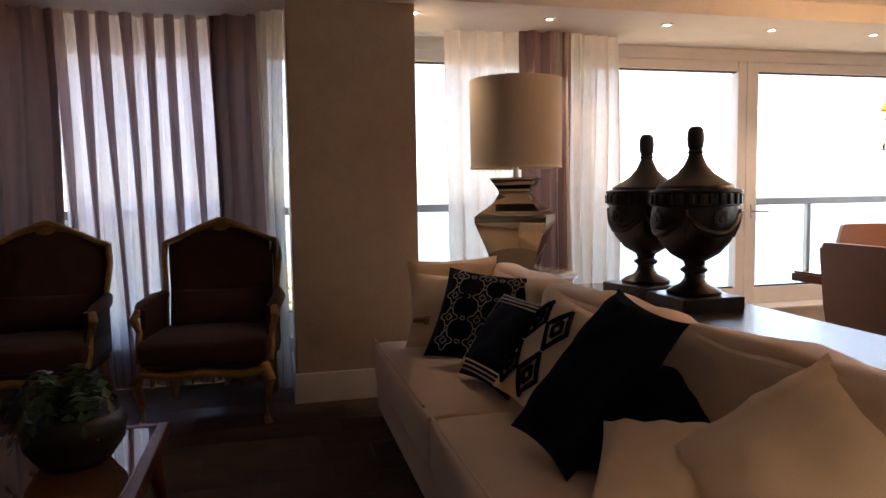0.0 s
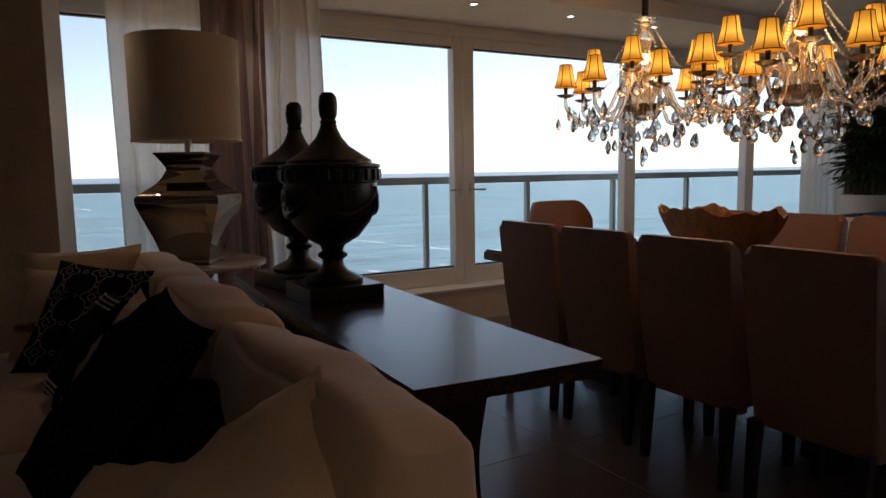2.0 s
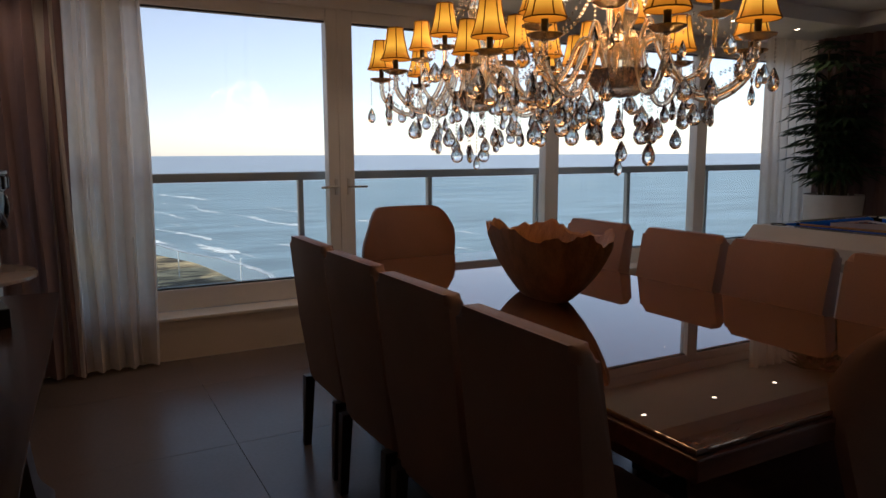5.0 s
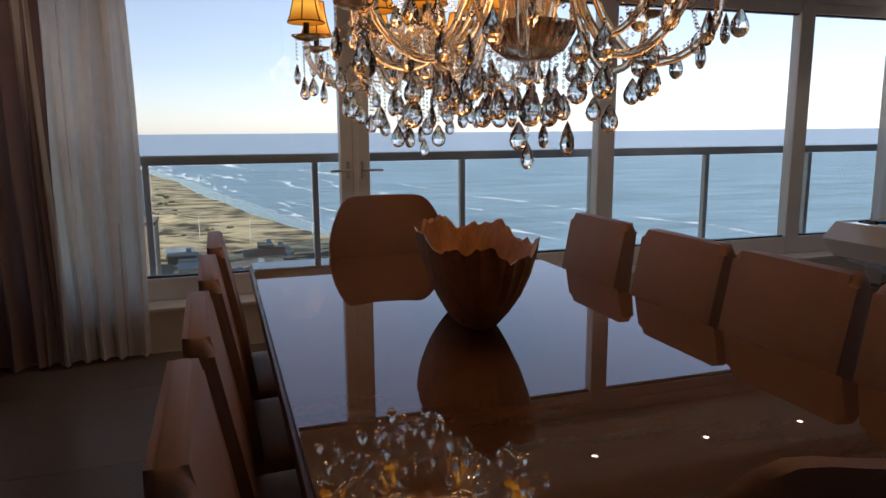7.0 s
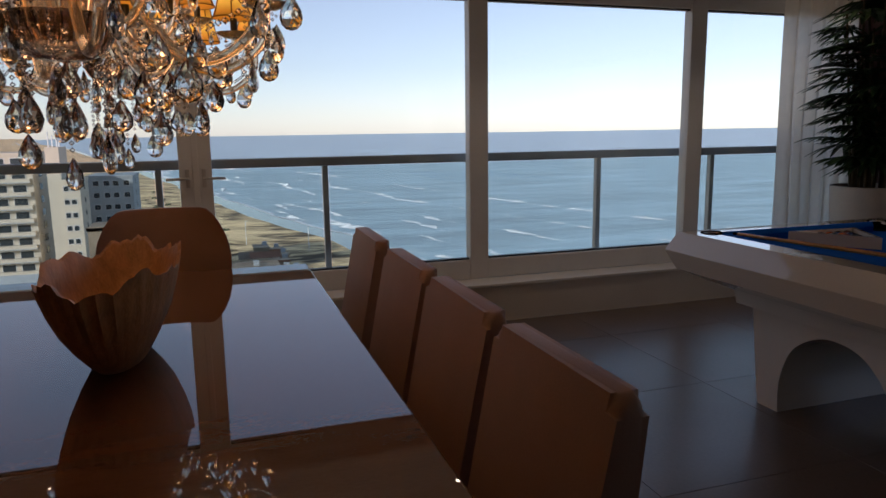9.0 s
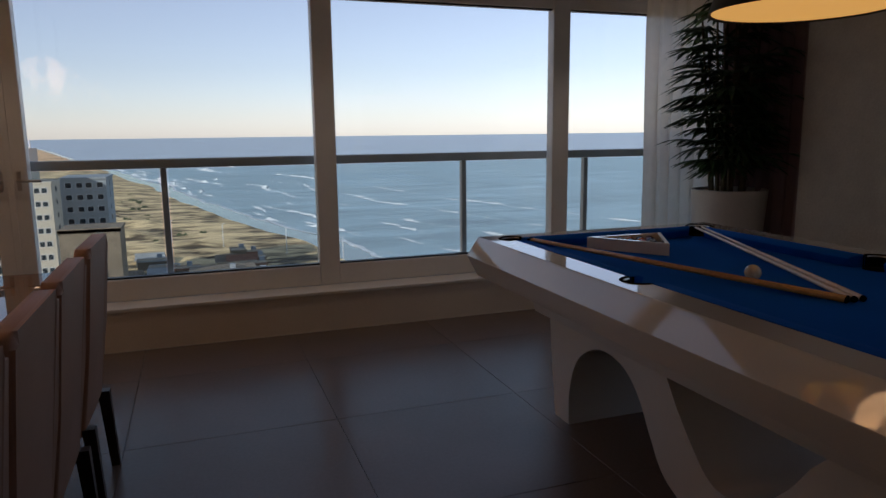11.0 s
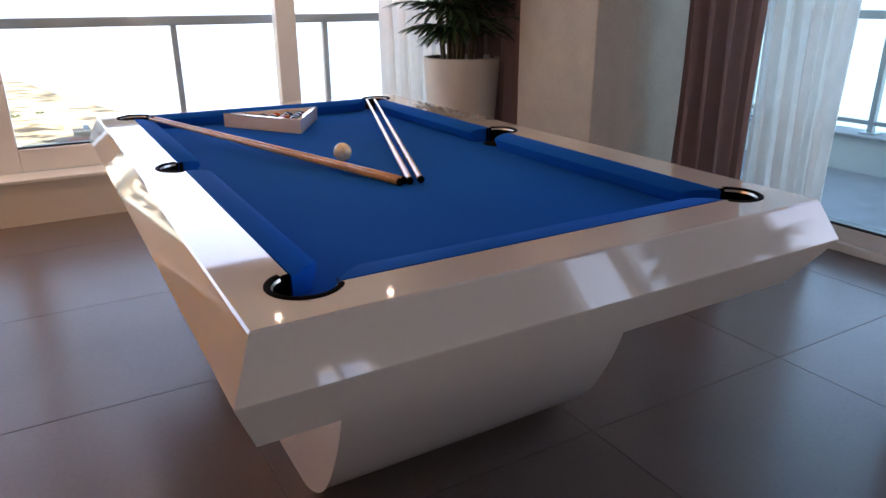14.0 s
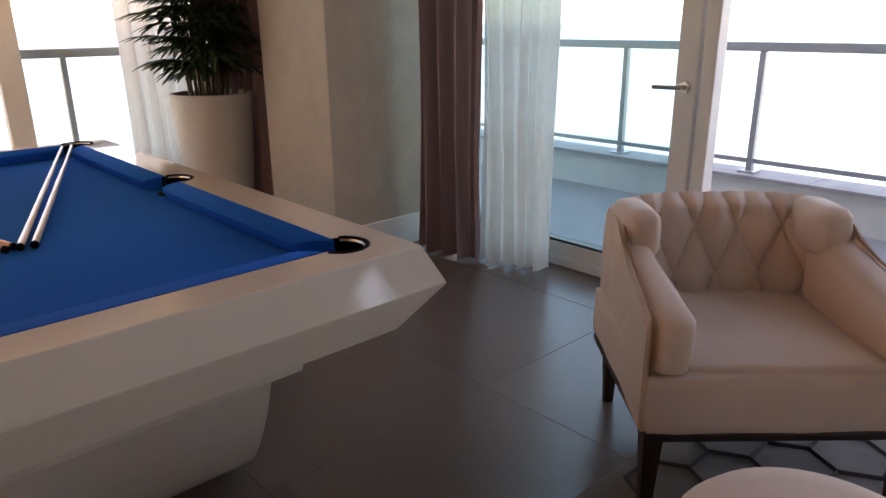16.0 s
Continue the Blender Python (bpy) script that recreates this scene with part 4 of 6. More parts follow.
# rack with balls, cue ball, cues
rk = thing("ball_rack", "white wooden triangle rack on the blue cloth", "ball rack")
tri = [Vector(p) for p in ((7.868, 3.815), (8.283, 3.797), (8.094, 3.478))]
cen = sum(tri, Vector((0, 0))) / 3
for a, b in zip(tri, tri[1:] + tri[:1]):
    d = (b - a).normalized()
    nv = Vector((-d.y, d.x))
    nv = nv if nv.dot(cen - a) > 0 else -nv
    bm = bmesh.new()
    q = [a, b, b + nv * 0.018 - d * 0.03, a + nv * 0.018 + d * 0.03]
    lo, hi = [bm.verts.new((*p, 0.7955)) for p in q], [bm.verts.new((*p, 0.852)) for p in q]
    for i in range(4):
        bm.faces.new((lo[i], lo[(i + 1) % 4], hi[(i + 1) % 4], hi[i]))
    bm.faces.new(lo)
    bm.faces.new(hi)
    part("side", bm, M_LACQ, rk)
BALLC = ((0.30, 0.02, 0.015), (0.012, 0.012, 0.014), (0.42, 0.10, 0.012), (0.02, 0.03, 0.10), (0.10, 0.01, 0.02))
BALLM = [mat("pool_ball_" + n, c, 0.08, var=0.02, bump=0.0, coat=0.6) for n, c in zip(("red", "black", "orange", "navy", "maroon"), BALLC)]
M_IVORY = mat("ivory_ball", (0.62, 0.44, 0.22), 0.1, var=0.12, scale=14, bump=0.0, coat=0.6, tint=(0.75, 0.68, 0.55))


def ball(name, label, x, y, r, m, group=""):
    bm = bmesh.new()
    bmesh.ops.create_uvsphere(bm, u_segments=20, v_segments=12, radius=r)
    ob = part(name, bm, m, None, label, True, pose(x, y, 0.795 + r))
    return tagged(ob, label, "ball", group)


n = 0
ux, uy = (tri[1] - tri[0]).normalized(), ((tri[2] - (tri[0] + tri[1]) / 2)).normalized()
for row in range(5):
    for k in range(5 - row):
        p = (tri[0] + tri[1]) / 2 + uy * (0.046 + row * 0.0475) + ux * ((k - (4 - row) / 2) * 0.055)
        ball("pool_ball", ("red", "black", "orange", "navy blue", "maroon")[n % 5] + " pool ball packed in the triangle rack", p.x, p.y, 0.026, BALLM[n % 5], "racked pool balls")
        n += 1
ball("cue_ball", "cream and yellow ball lying alone on the cloth", 8.046, 2.923, 0.031, M_IVORY)


def cue(a, b, m, label):
    a, b = Vector(a), Vector(b)
    c = thing("cue_stick", label, "cue", None, "cues lying on the pool table")
    d = b - a
    part("shaft", tube([a + d * t for t in (0.0, 0.02, 0.45, 0.985)], [0.0100, 0.0102, 0.0085, 0.0060], 12), m, c, "", True)
    part("tip", tube([a + d * 0.985, a + d * 1.0], [0.0064, 0.006], 10), M_POCKET, c, "", True)
    part("butt_cap", tube([a - d.normalized() * 0.008, a], [0.0105, 0.0113], 12), M_POCKET, c, "black butt cap", True)
    return c


cue((8.062, 2.535, 0.806), (7.570, 3.865, 0.851), M_CUE, "honey brown wooden cue on the blue cloth")
cue((8.084, 2.550, 0.806), (7.592, 3.885, 0.851), M_CUE, "honey brown wooden cue on the blue cloth")
cue((8.098, 2.535, 0.806), (8.575, 3.895, 0.851), M_CUE2, "pale wooden cue on the blue cloth")
cue((8.132, 2.530, 0.806), (8.615, 3.895, 0.851), M_CUE2, "pale wooden cue on the blue cloth")

pd = thing("pendant_lamp", "wide dome pendant lamp over the pool table, lit amber inside", "pendant lamp", pose(8.195, 2.92, 1.785))
part("shade", lathe([(0.325, 0.0), (0.302, 0.07), (0.22, 0.16), (0.10, 0.22), (0.035, 0.235), (0.03, 0.228), (0.095, 0.21), (0.215, 0.15), (0.294, 0.066), (0.315, 0.004)], 48, close=True), M_BLACK, pd, "dark outer dome", True)
part("diffuser", lathe([(0.0, 0.012), (0.27, 0.012), (0.312, 0.006)], 48), M_DOME, pd, "glowing amber disc", True)
part("cord", tube([(0, 0, 0.23), (0, 0, 0.82)], 0.006, 8), M_BLACK, pd)
part("canopy", lathe([(0.0, 0.78), (0.05, 0.78), (0.05, 0.812), (0.0, 0.815)], 24), M_BLACK, pd)

# potted palm in the corner
pp = thing("potted_palm", "tall dark green lady palm in a white round planter", "plant", pose(9.81, 5.02, 0))
part("planter", lathe([(0.0, 0.0), (0.20, 0.0), (0.205, 0.01), (0.265, 0.90), (0.268, 0.925), (0.262, 0.93), (0.245, 0.93), (0.240, 0.90), (0.235, 0.86), (0.0, 0.86)], 48), M_POT, pp, "smooth white planter", True)
part("soil", lathe([(0.0, 0.875), (0.12, 0.88), (0.237, 0.868)], 24), M_SOIL, pp)
rp_ = random.Random(11)


def frond(bm, base, az, lift, size):
    """A fan of narrow, folded, drooping leaflets."""
    k = rp_.randint(6, 9)
    for i in range(k):
        a = az + (i / (k - 1) - 0.5) * 2.3
        ln = size * (1 - 0.25 * abs(i / (k - 1) - 0.5)) * rp_.uniform(0.85, 1.1)
        d = Vector((math.cos(a), math.sin(a), lift)).normalized()
        s = Vector((-math.sin(a), math.cos(a), 0))
        w = ln * 0.075
        prev = None
        for t, ww in ((0.0, 0.25), (0.3, 1.0), (0.65, 0.9), (0.9, 0.45), (1.0, 0.05)):
            p = Vector(base) + d * ln * t + Vector((0, 0, -0.42 * ln * t * t))
            cur = (bm.verts.new(p + s * w * ww), bm.verts.new(p + Vector((0, 0, -w * 0.35 * ww))), bm.verts.new(p - s * w * ww))
            if prev:
                bm.faces.new((prev[0], prev[1], cur[1], cur[0]))
                bm.faces.new((prev[1], prev[2], cur[2], cur[1]))
            prev = cur


for k in range(20):
    a0 = rp_.uniform(0, 6.28)
    r0 = rp_.uniform(0.02, 0.14)
    top = rp_.uniform(1.55, 2.35)
    x0, y0 = r0 * math.cos(a0), r0 * math.sin(a0)
    lean = rp_.uniform(0.02, 0.14)
    part("cane", tube([(x0, y0, 0.86), (x0 + lean * 0.3 * math.cos(a0), y0 + lean * 0.3 * math.sin(a0), 1.3), (x0 + lean * math.cos(a0), y0 + lean * math.sin(a0), top)], [0.012, 0.010, 0.007], 7), M_STEM, pp, "thin cane", True)
    z = 1.02 + 0.1 * rp_.random()
    while z < top + 0.05:
        bm = bmesh.new()
        t = min(1, (z - 0.86) / (top - 0.86))
        bx, by = x0 + lean * t * math.cos(a0), y0 + lean * t * math.sin(a0)
        az = rp_.uniform(0, 6.28)
        pl = rp_.uniform(0.06, 0.15)
        e = (bx + pl * math.cos(az), by + pl * math.sin(az), z + 0.06)
        tube([(bx, by, z), e], 0.0035, 5, bm)
        frond(bm, e, az, rp_.uniform(0.0, 0.5), rp_.uniform(0.24, 0.37))
        part("frond", bm, M_LEAF, pp, "fan of narrow dark green leaflets")
        z += rp_.uniform(0.09, 0.16)


copy_thing(pp, pose(10.46, 0.02, 0, 0, 0, 75))


# tufted armchair, ottoman, rug
AC = thing("tufted_armchair", "blush upholstered armchair with a diamond tufted back", "armchair", pose(9.805, 1.33, 0, 0, 0, 137.5))
# in the chair's own space it faces +y
part("base_frame", box(-0.39, 0.39, -0.33, 0.345, 0.235, 0.262, 0.006), M_LEG, AC, "dark wooden base frame")
for x, y in ((-0.365, 0.318), (0.365, 0.318), (-0.33, -0.29), (0.33, -0.29)):
    bm = bmesh.new()
    vs = [[bm.verts.new((x + a * s, y + b * s, z)) for a, b in ((-1, -1), (1, -1), (1, 1), (-1, 1))] for z, s in ((0.0, 0.016), (0.25, 0.028))]
    for i in range(4):
        bm.faces.new((vs[0][i], vs[0][(i + 1) % 4], vs[1][(i + 1) % 4], vs[1][i]))
    bm.faces.new(vs[0])
    part("leg", bm, M_LEG, AC, "tapered dark wooden leg")
part("seat", soft_box(0.79, 0.71, 0.185, 0.022, 0.006, 8), M_TUFT, AC, "smooth seat", True, pose(0, 0.0, 0.258))
part("seat_cushion", soft_box(0.56, 0.58, 0.05, 0.022, 0.010, 8), M_TUFT, AC, "", True, pose(0, 0.03, 0.418))


def tufted(width, height, depth, nu, nv, curve, droop):
    """A padded shell with a diamond pattern of deep buttoned seams, bulging towards +y."""
    bm = bmesh.new()
    cu, cv = 90, 54
    front, back = [], []
    for i in range(cu + 1):
        fl, bl = [], []
        for j in range(cv + 1):
            u, v = i / cu, j / cv
            p, q = u * nu + v * nv / 2 * 1.0, u * nu - v * nv / 2 * 1.0
            seam = min(abs(p - round(p)), abs(q - round(q)))
            pad = math.sin(math.pi / 2 * min(1, seam / 0.42)) ** 0.75
            edge = min(1, 14 * min(u, 1 - u, 1 - v) + 0.15) ** 0.5
            x = (u - 0.5) * width
            z = v * height + droop * (1 - (2 * u - 1) ** 4) * v * 0.0
            bend = curve * (2 * u - 1) ** 4
            top = max(0, (v - 0.9) / 0.1) ** 2
            y = depth * (0.66 + 0.34 * pad * edge) + bend - 0.10 * v - 0.05 * top
            fl.append(bm.verts.new((x, y, z + 0.008 * pad * max(0, v - 0.85) / 0.15 - 0.05 * max(0, (abs(2 * u - 1) - 0.8) / 0.2) ** 2 * v)))
            bl.append(bm.verts.new((x * 1.03, bend - 0.085 * v - 0.02, z - 0.012 * top - 0.05 * max(0, (abs(2 * u - 1) - 0.8) / 0.2) ** 2 * v)))
        front.append(fl)
        back.append(bl)
    for i in range(cu):
        for j in range(cv):
            bm.faces.new((front[i][j], front[i + 1][j], front[i + 1][j + 1], front[i][j + 1]))
            bm.faces.new((back[i][j], back[i][j + 1], back[i + 1][j + 1], back[i + 1][j]))
        bm.faces.new((front[i][cv], front[i + 1][cv], back[i + 1][cv], back[i][cv]))
        bm.faces.new((front[i][0], back[i][0], back[i + 1][0], front[i + 1][0]))
    for j in range(cv):
        bm.faces.new((front[0][j], front[0][j + 1], back[0][j + 1], back[0][j]))
        bm.faces.new((front[cu][j], back[cu][j], back[cu][j + 1], front[cu][j + 1]))
    return bm


part("backrest", tufted(0.74, 0.425, 0.11, 5, 2.6, 0.16, 0.0), M_TUFT, AC, "diamond tufted back", True, pose(0, -0.285, 0.36))
for s in (-1, 1):
    prof = [(-0.37, 0.262), (0.335, 0.262), (0.335, 0.575), (0.325, 0.60), (0.20, 0.625), (0.05, 0.655), (-0.06, 0.69), (-0.115, 0.735), (-0.17, 0.755), (-0.30, 0.755), (-0.345, 0.72), (-0.37, 0.60)]
    bm = extrude_profile(prof, "x", s * 0.395 - 0.012, s * 0.395 + 0.012)
    bmesh.ops.bevel(bm, geom=bm.edges[:], offset=0.006, segments=2, affect="EDGES")
    for v in bm.verts:
        v.co.x -= s * 0.055 * (0.335 - v.co.y)
    part("side_panel", bm, M_TUFT, AC, "smooth outer side", True)
    bm = soft_box(0.122, 0.56, 0.19, 0.048, 0.006, 10, 5 + s)
    for v in bm.verts:
        v.co.z += v.co.z / 0.19 * 0.085 * max(0, (0.24 - v.co.y) / 0.52) ** 1.3
    part("armrest", bm, M_TUFT, AC, "padded arm", True, pose(s * 0.328, 0.075, 0.432))
    bm = soft_box(0.115, 0.22, 0.16, 0.034, 0.010, 7)
    part("wing", bm, M_TUFT, AC, "rounded padded end of the back", True, pose(s * 0.308, -0.19, 0.625))
    part("piping", tube([(s * (0.390 - 0.055 * (0.335 - p[0])), p[0], p[1] + 0.002) for p in ((0.338, 0.44), (0.340, 0.575), (0.32, 0.606), (0.20, 0.632), (0.05, 0.662), (-0.06, 0.697), (-0.11, 0.738), (-0.17, 0.758))], 0.004, 6), M_STRAP, AC, "dark piping along the side", True)

ot = thing("ottoman", "round blush upholstered ottoman on the rug", "ottoman", pose(9.0, 0.79, 0.012))
part("seat", lathe([(0.0, 0.08), (0.27, 0.08), (0.285, 0.10), (0.29, 0.30), (0.28, 0.36), (0.25, 0.392), (0.19, 0.405), (0.0, 0.41)], 48), M_TUFT, ot, "", True)
part("base", lathe([(0.0, 0.0), (0.24, 0.0), (0.25, 0.02), (0.25, 0.08), (0.0, 0.08)], 40), M_LEG, ot, "dark base", True)
rg = thing("geometric_rug", "grey rug with charcoal hexagon lines", "rug")
part("ground_weave", box(8.62, 10.6, -1.4, 1.50, 0.001, 0.009, 0.003), M_RUG, rg)
for i in range(11):
    for j in range(15):
        cx, cy = 8.69 + i * 0.19, -1.3 + j * 0.22 + (0.11 if i % 2 else 0)
        if cx > 10.5 or cy > 1.42:
            continue
        bm = bmesh.new()
        hexa = [(cx + 0.125 * math.cos(radians(60 * k)), min(1.495, cy + 0.125 * math.sin(radians(60 * k))), 0.0095) for k in range(4)]
        tube(hexa, 0.009, 4, bm)
        part("hexagon_line", bm, M_RUGLINE, rg)


# ---- outside: sea, beach, town ----
GROUND = -40.0
SHORE = ((-40, 116), (60, 102), (150, 84), (214, 69), (252, 61), (300, 49), (352, 35), (430, 19), (475, 8), (620, -14), (709, -38), (980, -92), (2500, -450), (5200, -1150))


def shore_x(y):
    for (a, xa), (b, xb) in zip(SHORE, SHORE[1:]):
        if y <= b:
            return xa + (xb - xa) * (max(y, a) - a) / (b - a)
    return SHORE[-1][1]


M_SEA = mat("sea_water", (0.33, 0.43, 0.47), 0.3, var=0.34, scale=0.02, fine=0.11, bump=0.0, stretch=(0.55, 2.4, 1))
nt = M_SEA.node_tree
wv = nt.nodes.new("ShaderNodeTexNoise")
wv.inputs["Scale"].default_value, wv.inputs["Detail"].default_value = 0.22, 6
wb = nt.nodes.new("ShaderNodeBump")
wb.inputs["Strength"].default_value, wb.inputs["Distance"].default_value = 0.4, 1.2
nt.links.new(nt.nodes["Mapping"].outputs[0], wv.inputs["Vector"])
nt.links.new(wv.outputs[0], wb.inputs["Height"])
nt.links.new(wb.outputs[0], nt.nodes["Principled BSDF"].inputs["Normal"])
M_SAND = mat("dune_sand", (0.40, 0.27, 0.145), 0.95, var=0.36, scale=0.05, fine=0.16, bump=0.9, tint=(0.60, 0.42, 0.22), stretch=(0.8, 1.8, 1))
M_SAND.node_tree.nodes["Color Ramp"].color_ramp.elements[0].position, M_SAND.node_tree.nodes["Color Ramp"].color_ramp.elements[1].position = 0.41, 0.56
M_SAND.node_tree.nodes["Bump"].inputs["Distance"].default_value = 2.5
M_WET = mat("wet_sand", (0.22, 0.20, 0.17), 0.14, var=0.12, scale=0.05, fine=0.5, bump=0.05)
M_FOAM = mat("sea_foam", (0.85, 0.86, 0.86), 0.8, var=0.1, scale=0.4, bump=0.2)
M_SCRUB = mat("dune_scrub", (0.10, 0.11, 0.06), 0.95, var=0.4, scale=0.2, bump=0.4)
M_CONC = mat("weathered_concrete", (0.25, 0.195, 0.14), 0.9, var=0.25, scale=0.25, fine=2, bump=0.2)
M_CREAMW = mat("cream_facade", (0.60, 0.52, 0.42), 0.85, var=0.05, scale=0.3, bump=0.05)
M_GREYW = mat("grey_facade", (0.36, 0.38, 0.40), 0.85, var=0.08, scale=0.3, bump=0.05)
M_DARKGLASS = mat("dark_window_glass", (0.03, 0.04, 0.05), 0.1, bump=0.0)
M_ROOF = mat("tin_roof", (0.42, 0.42, 0.41), 0.5, var=0.15, scale=0.4, bump=0.1)
M_TERRA = mat("clay_roof", (0.26, 0.13, 0.08), 0.85, var=0.2, scale=0.5, bump=0.2)



def lift(x, y):
    """The far sea and land rise slightly, so that the sheet meets the sky at eye level."""
    return 29.0 * max(0, (math.hypot(x, y) - 900) / 4100) ** 1.3


sea = bmesh.new()
sx = [-900, -400, 0, 400, 900, 1600, 2500, 3600, 4990]
sy = [-600, 0, 300, 600, 900, 1300, 1900, 2700, 3700, 4990]
rows = [[sea.verts.new((x, y, GROUND + lift(x, y))) for x in sx] for y in sy]
for a, b in zip(rows, rows[1:]):
    for i in range(len(sx) - 1):
        sea.faces.new((a[i], a[i + 1], b[i + 1], b[i])).smooth = True
tagged(part("sea", sea, M_SEA), "blue grey sea with small waves reaching the horizon", "sea", kind="structure")

# the land is one sheet that dips under the water at the shore line
land = bmesh.new()
ys = [-500, -200, -60] + [6 * k for k in range(0, 100)] + [600 + 40 * k for k in range(0, 25)] + [1700, 2200, 3000, 4200, 4990]
offs = [30, 12, 0, -7, -14, -24] + [-34 - 5 * k for k in range(50)] + [-330, -450, -700, -1300]
grid = []
for y in ys:
    line = []
    for o in offs:
        x = shore_x(y) + o + 5 * noise.noise(Vector((y * 0.02, 0, 3)))
        z = GROUND + (-o * 0.035 if o > -26 else 0.9 + 0.004 * (-o - 26))
        if -290 < o < -26 and y > 225:
            z += (3.4 * max(0, noise.noise(Vector((x * 0.035, y * 0.05, 1))) + 0.1) + 1.3 * noise.noise(Vector((x * 0.11, y * 0.14, 7)))) * min(1, (-o - 26) / 30)
        line.append(land.verts.new((x, y, z + lift(x, y) - (1.0 if y > 2500 else 0))))
    grid.append(line)
for r, (a, b) in enumerate(zip(grid, grid[1:])):
    for k in range(len(offs) - 1):
        f = land.faces.new((a[k], a[k + 1], b[k + 1], b[k]))
        f.material_index = 1 if offs[k] > -10 else 0
        f.smooth = True
tagged(part("ground", land, [M_SAND, M_WET]), "sandy beach and low dunes beside the sea", "beach", kind="structure")

# breaking wave crests, in broken rows that follow the shore
foam = bmesh.new()
rnd = random.Random(4)
for row in range(120):
    band = rnd.choice((6, 14, 26, 40, 62, 95, 140))
    y = 150 + 1000 * rnd.random() ** 1.7
    n = rnd.randint(14, 52)
    step = 1.0 + y / 500
    wdt = rnd.uniform(0.45, 1.6) * (0.6 + y / 500)
    pv = None
    for k in range(n):
        yy = y + k * step
        xx = shore_x(yy) + band + 9 * noise.noise(Vector((yy * 0.018, band, 0))) + 2.0 * noise.noise(Vector((yy * 0.11, band, 5)))
        w = wdt * math.sin(math.pi * (k + 0.15) / (n - 0.7)) * max(0.03, 1.4 * noise.noise(Vector((yy * 0.16, band + row * 0.37, 2.4))) + 0.45) * rnd.uniform(0.6, 1.4)
        cv = (foam.verts.new((xx - w * 1.6, yy, GROUND + 0.06)), foam.verts.new((xx, yy, GROUND + 0.06 + 0.5 * w)), foam.verts.new((xx + w * 0.7, yy, GROUND + 0.06)))
        if pv:
            foam.faces.new((pv[0], pv[1], cv[1], cv[0]))
            foam.faces.new((pv[1], pv[2], cv[2], cv[1]))
        pv = cv
pv = None
for k in range(150):
    yy = 40 + k * 7
    xx = shore_x(yy) + 5 * noise.noise(Vector((yy * 0.02, 0, 3))) + 2.2 * noise.noise(Vector((yy * 0.09, 2, 0)))
    w = 1.0 + 0.8 * noise.noise(Vector((yy * 0.2, 9, 0)))
    cv = (foam.verts.new((xx - w, yy, GROUND + 0.12)), foam.verts.new((xx + w, yy, GROUND + 0.10)))
    if pv:
        foam.faces.new((pv[0], pv[1], cv[1], cv[0]))
    pv = cv
tagged(part("wave_foam", foam, M_FOAM), "white foam crests of waves breaking along the shore", "waves", kind="stuff")

scrub = bmesh.new()
for k in range(240):
    y = rnd.uniform(250, 620)
    x = shore_x(y) - rnd.uniform(38, 210)
    s = rnd.uniform(0.3, 1.7)
    for q in range(4):
        a = rnd.uniform(0, 6.28)
        c = Vector((x + s * math.cos(a), y + s * math.sin(a), GROUND + 1.2))
        vs = [scrub.verts.new(c + Vector((s * math.cos(b + a), s * math.sin(b + a), 0))) for b in (0, 2.1, 4.2)]
        tp = scrub.verts.new(c + Vector((0, 0, s * 0.9)))
        for i in range(3):
            scrub.faces.new((vs[i], vs[(i + 1) % 3], tp))
tagged(part("dune_scrub", scrub, M_SCRUB), "low dark scrub scattered over the dunes", "shrubs", kind="stuff")


def building(name, label, x0, x1, y0, y1, top, wall_mat, cols, storey=3.0, win_w=1.3, win_h=1.3, first=1.4, balcony=False, side=True):
    b = thing(name, label, "building")
    part("wall", box(x0, x1, y0, y1, GROUND - 1, top), wall_mat, b)
    part("roof", box(x0 - 0.2, x1 + 0.2, y0 - 0.2, y1 + 0.2, top, top + 0.6), wall_mat, b)
    wm = emit("window", box(-win_w / 2, win_w / 2, -0.03, 0.12, -win_h / 2, win_h / 2), M_DARKGLASS)
    fm = emit("frame", box(-win_w / 2 - 0.12, win_w / 2 + 0.12, -0.02, 0.10, -win_h / 2 - 0.12, win_h / 2 + 0.12), M_FRAME)
    z = top - first
    while z > top - 9.5 * storey and z > GROUND + 2:
        for c in cols:
            x = x0 + c * (x1 - x0)
            w = part("window", wm, None, b, m=pose(x, y0 - 0.06, z))
            part("frame", fm, None, w, m=pose(0, 0.02, 0))
        if balcony:
            part("balcony", box(x0 + 0.25 * (x1 - x0), x1 - 0.4, y0 - 1.3, y0, z - 1.55, z - 0.75), wall_mat, b)
            part("balcony_slab", box(x0 + 0.25 * (x1 - x0), x1 - 0.4, y0 - 1.4, y0, z - 1.75, z - 1.55), M_GREYW, b)
        if side:
            part("window", wm, None, b, m=pose(x1 + 0.06, y0 + 0.5 * (y1 - y0), z, 0, 0, 90))
        z -= storey
    return b


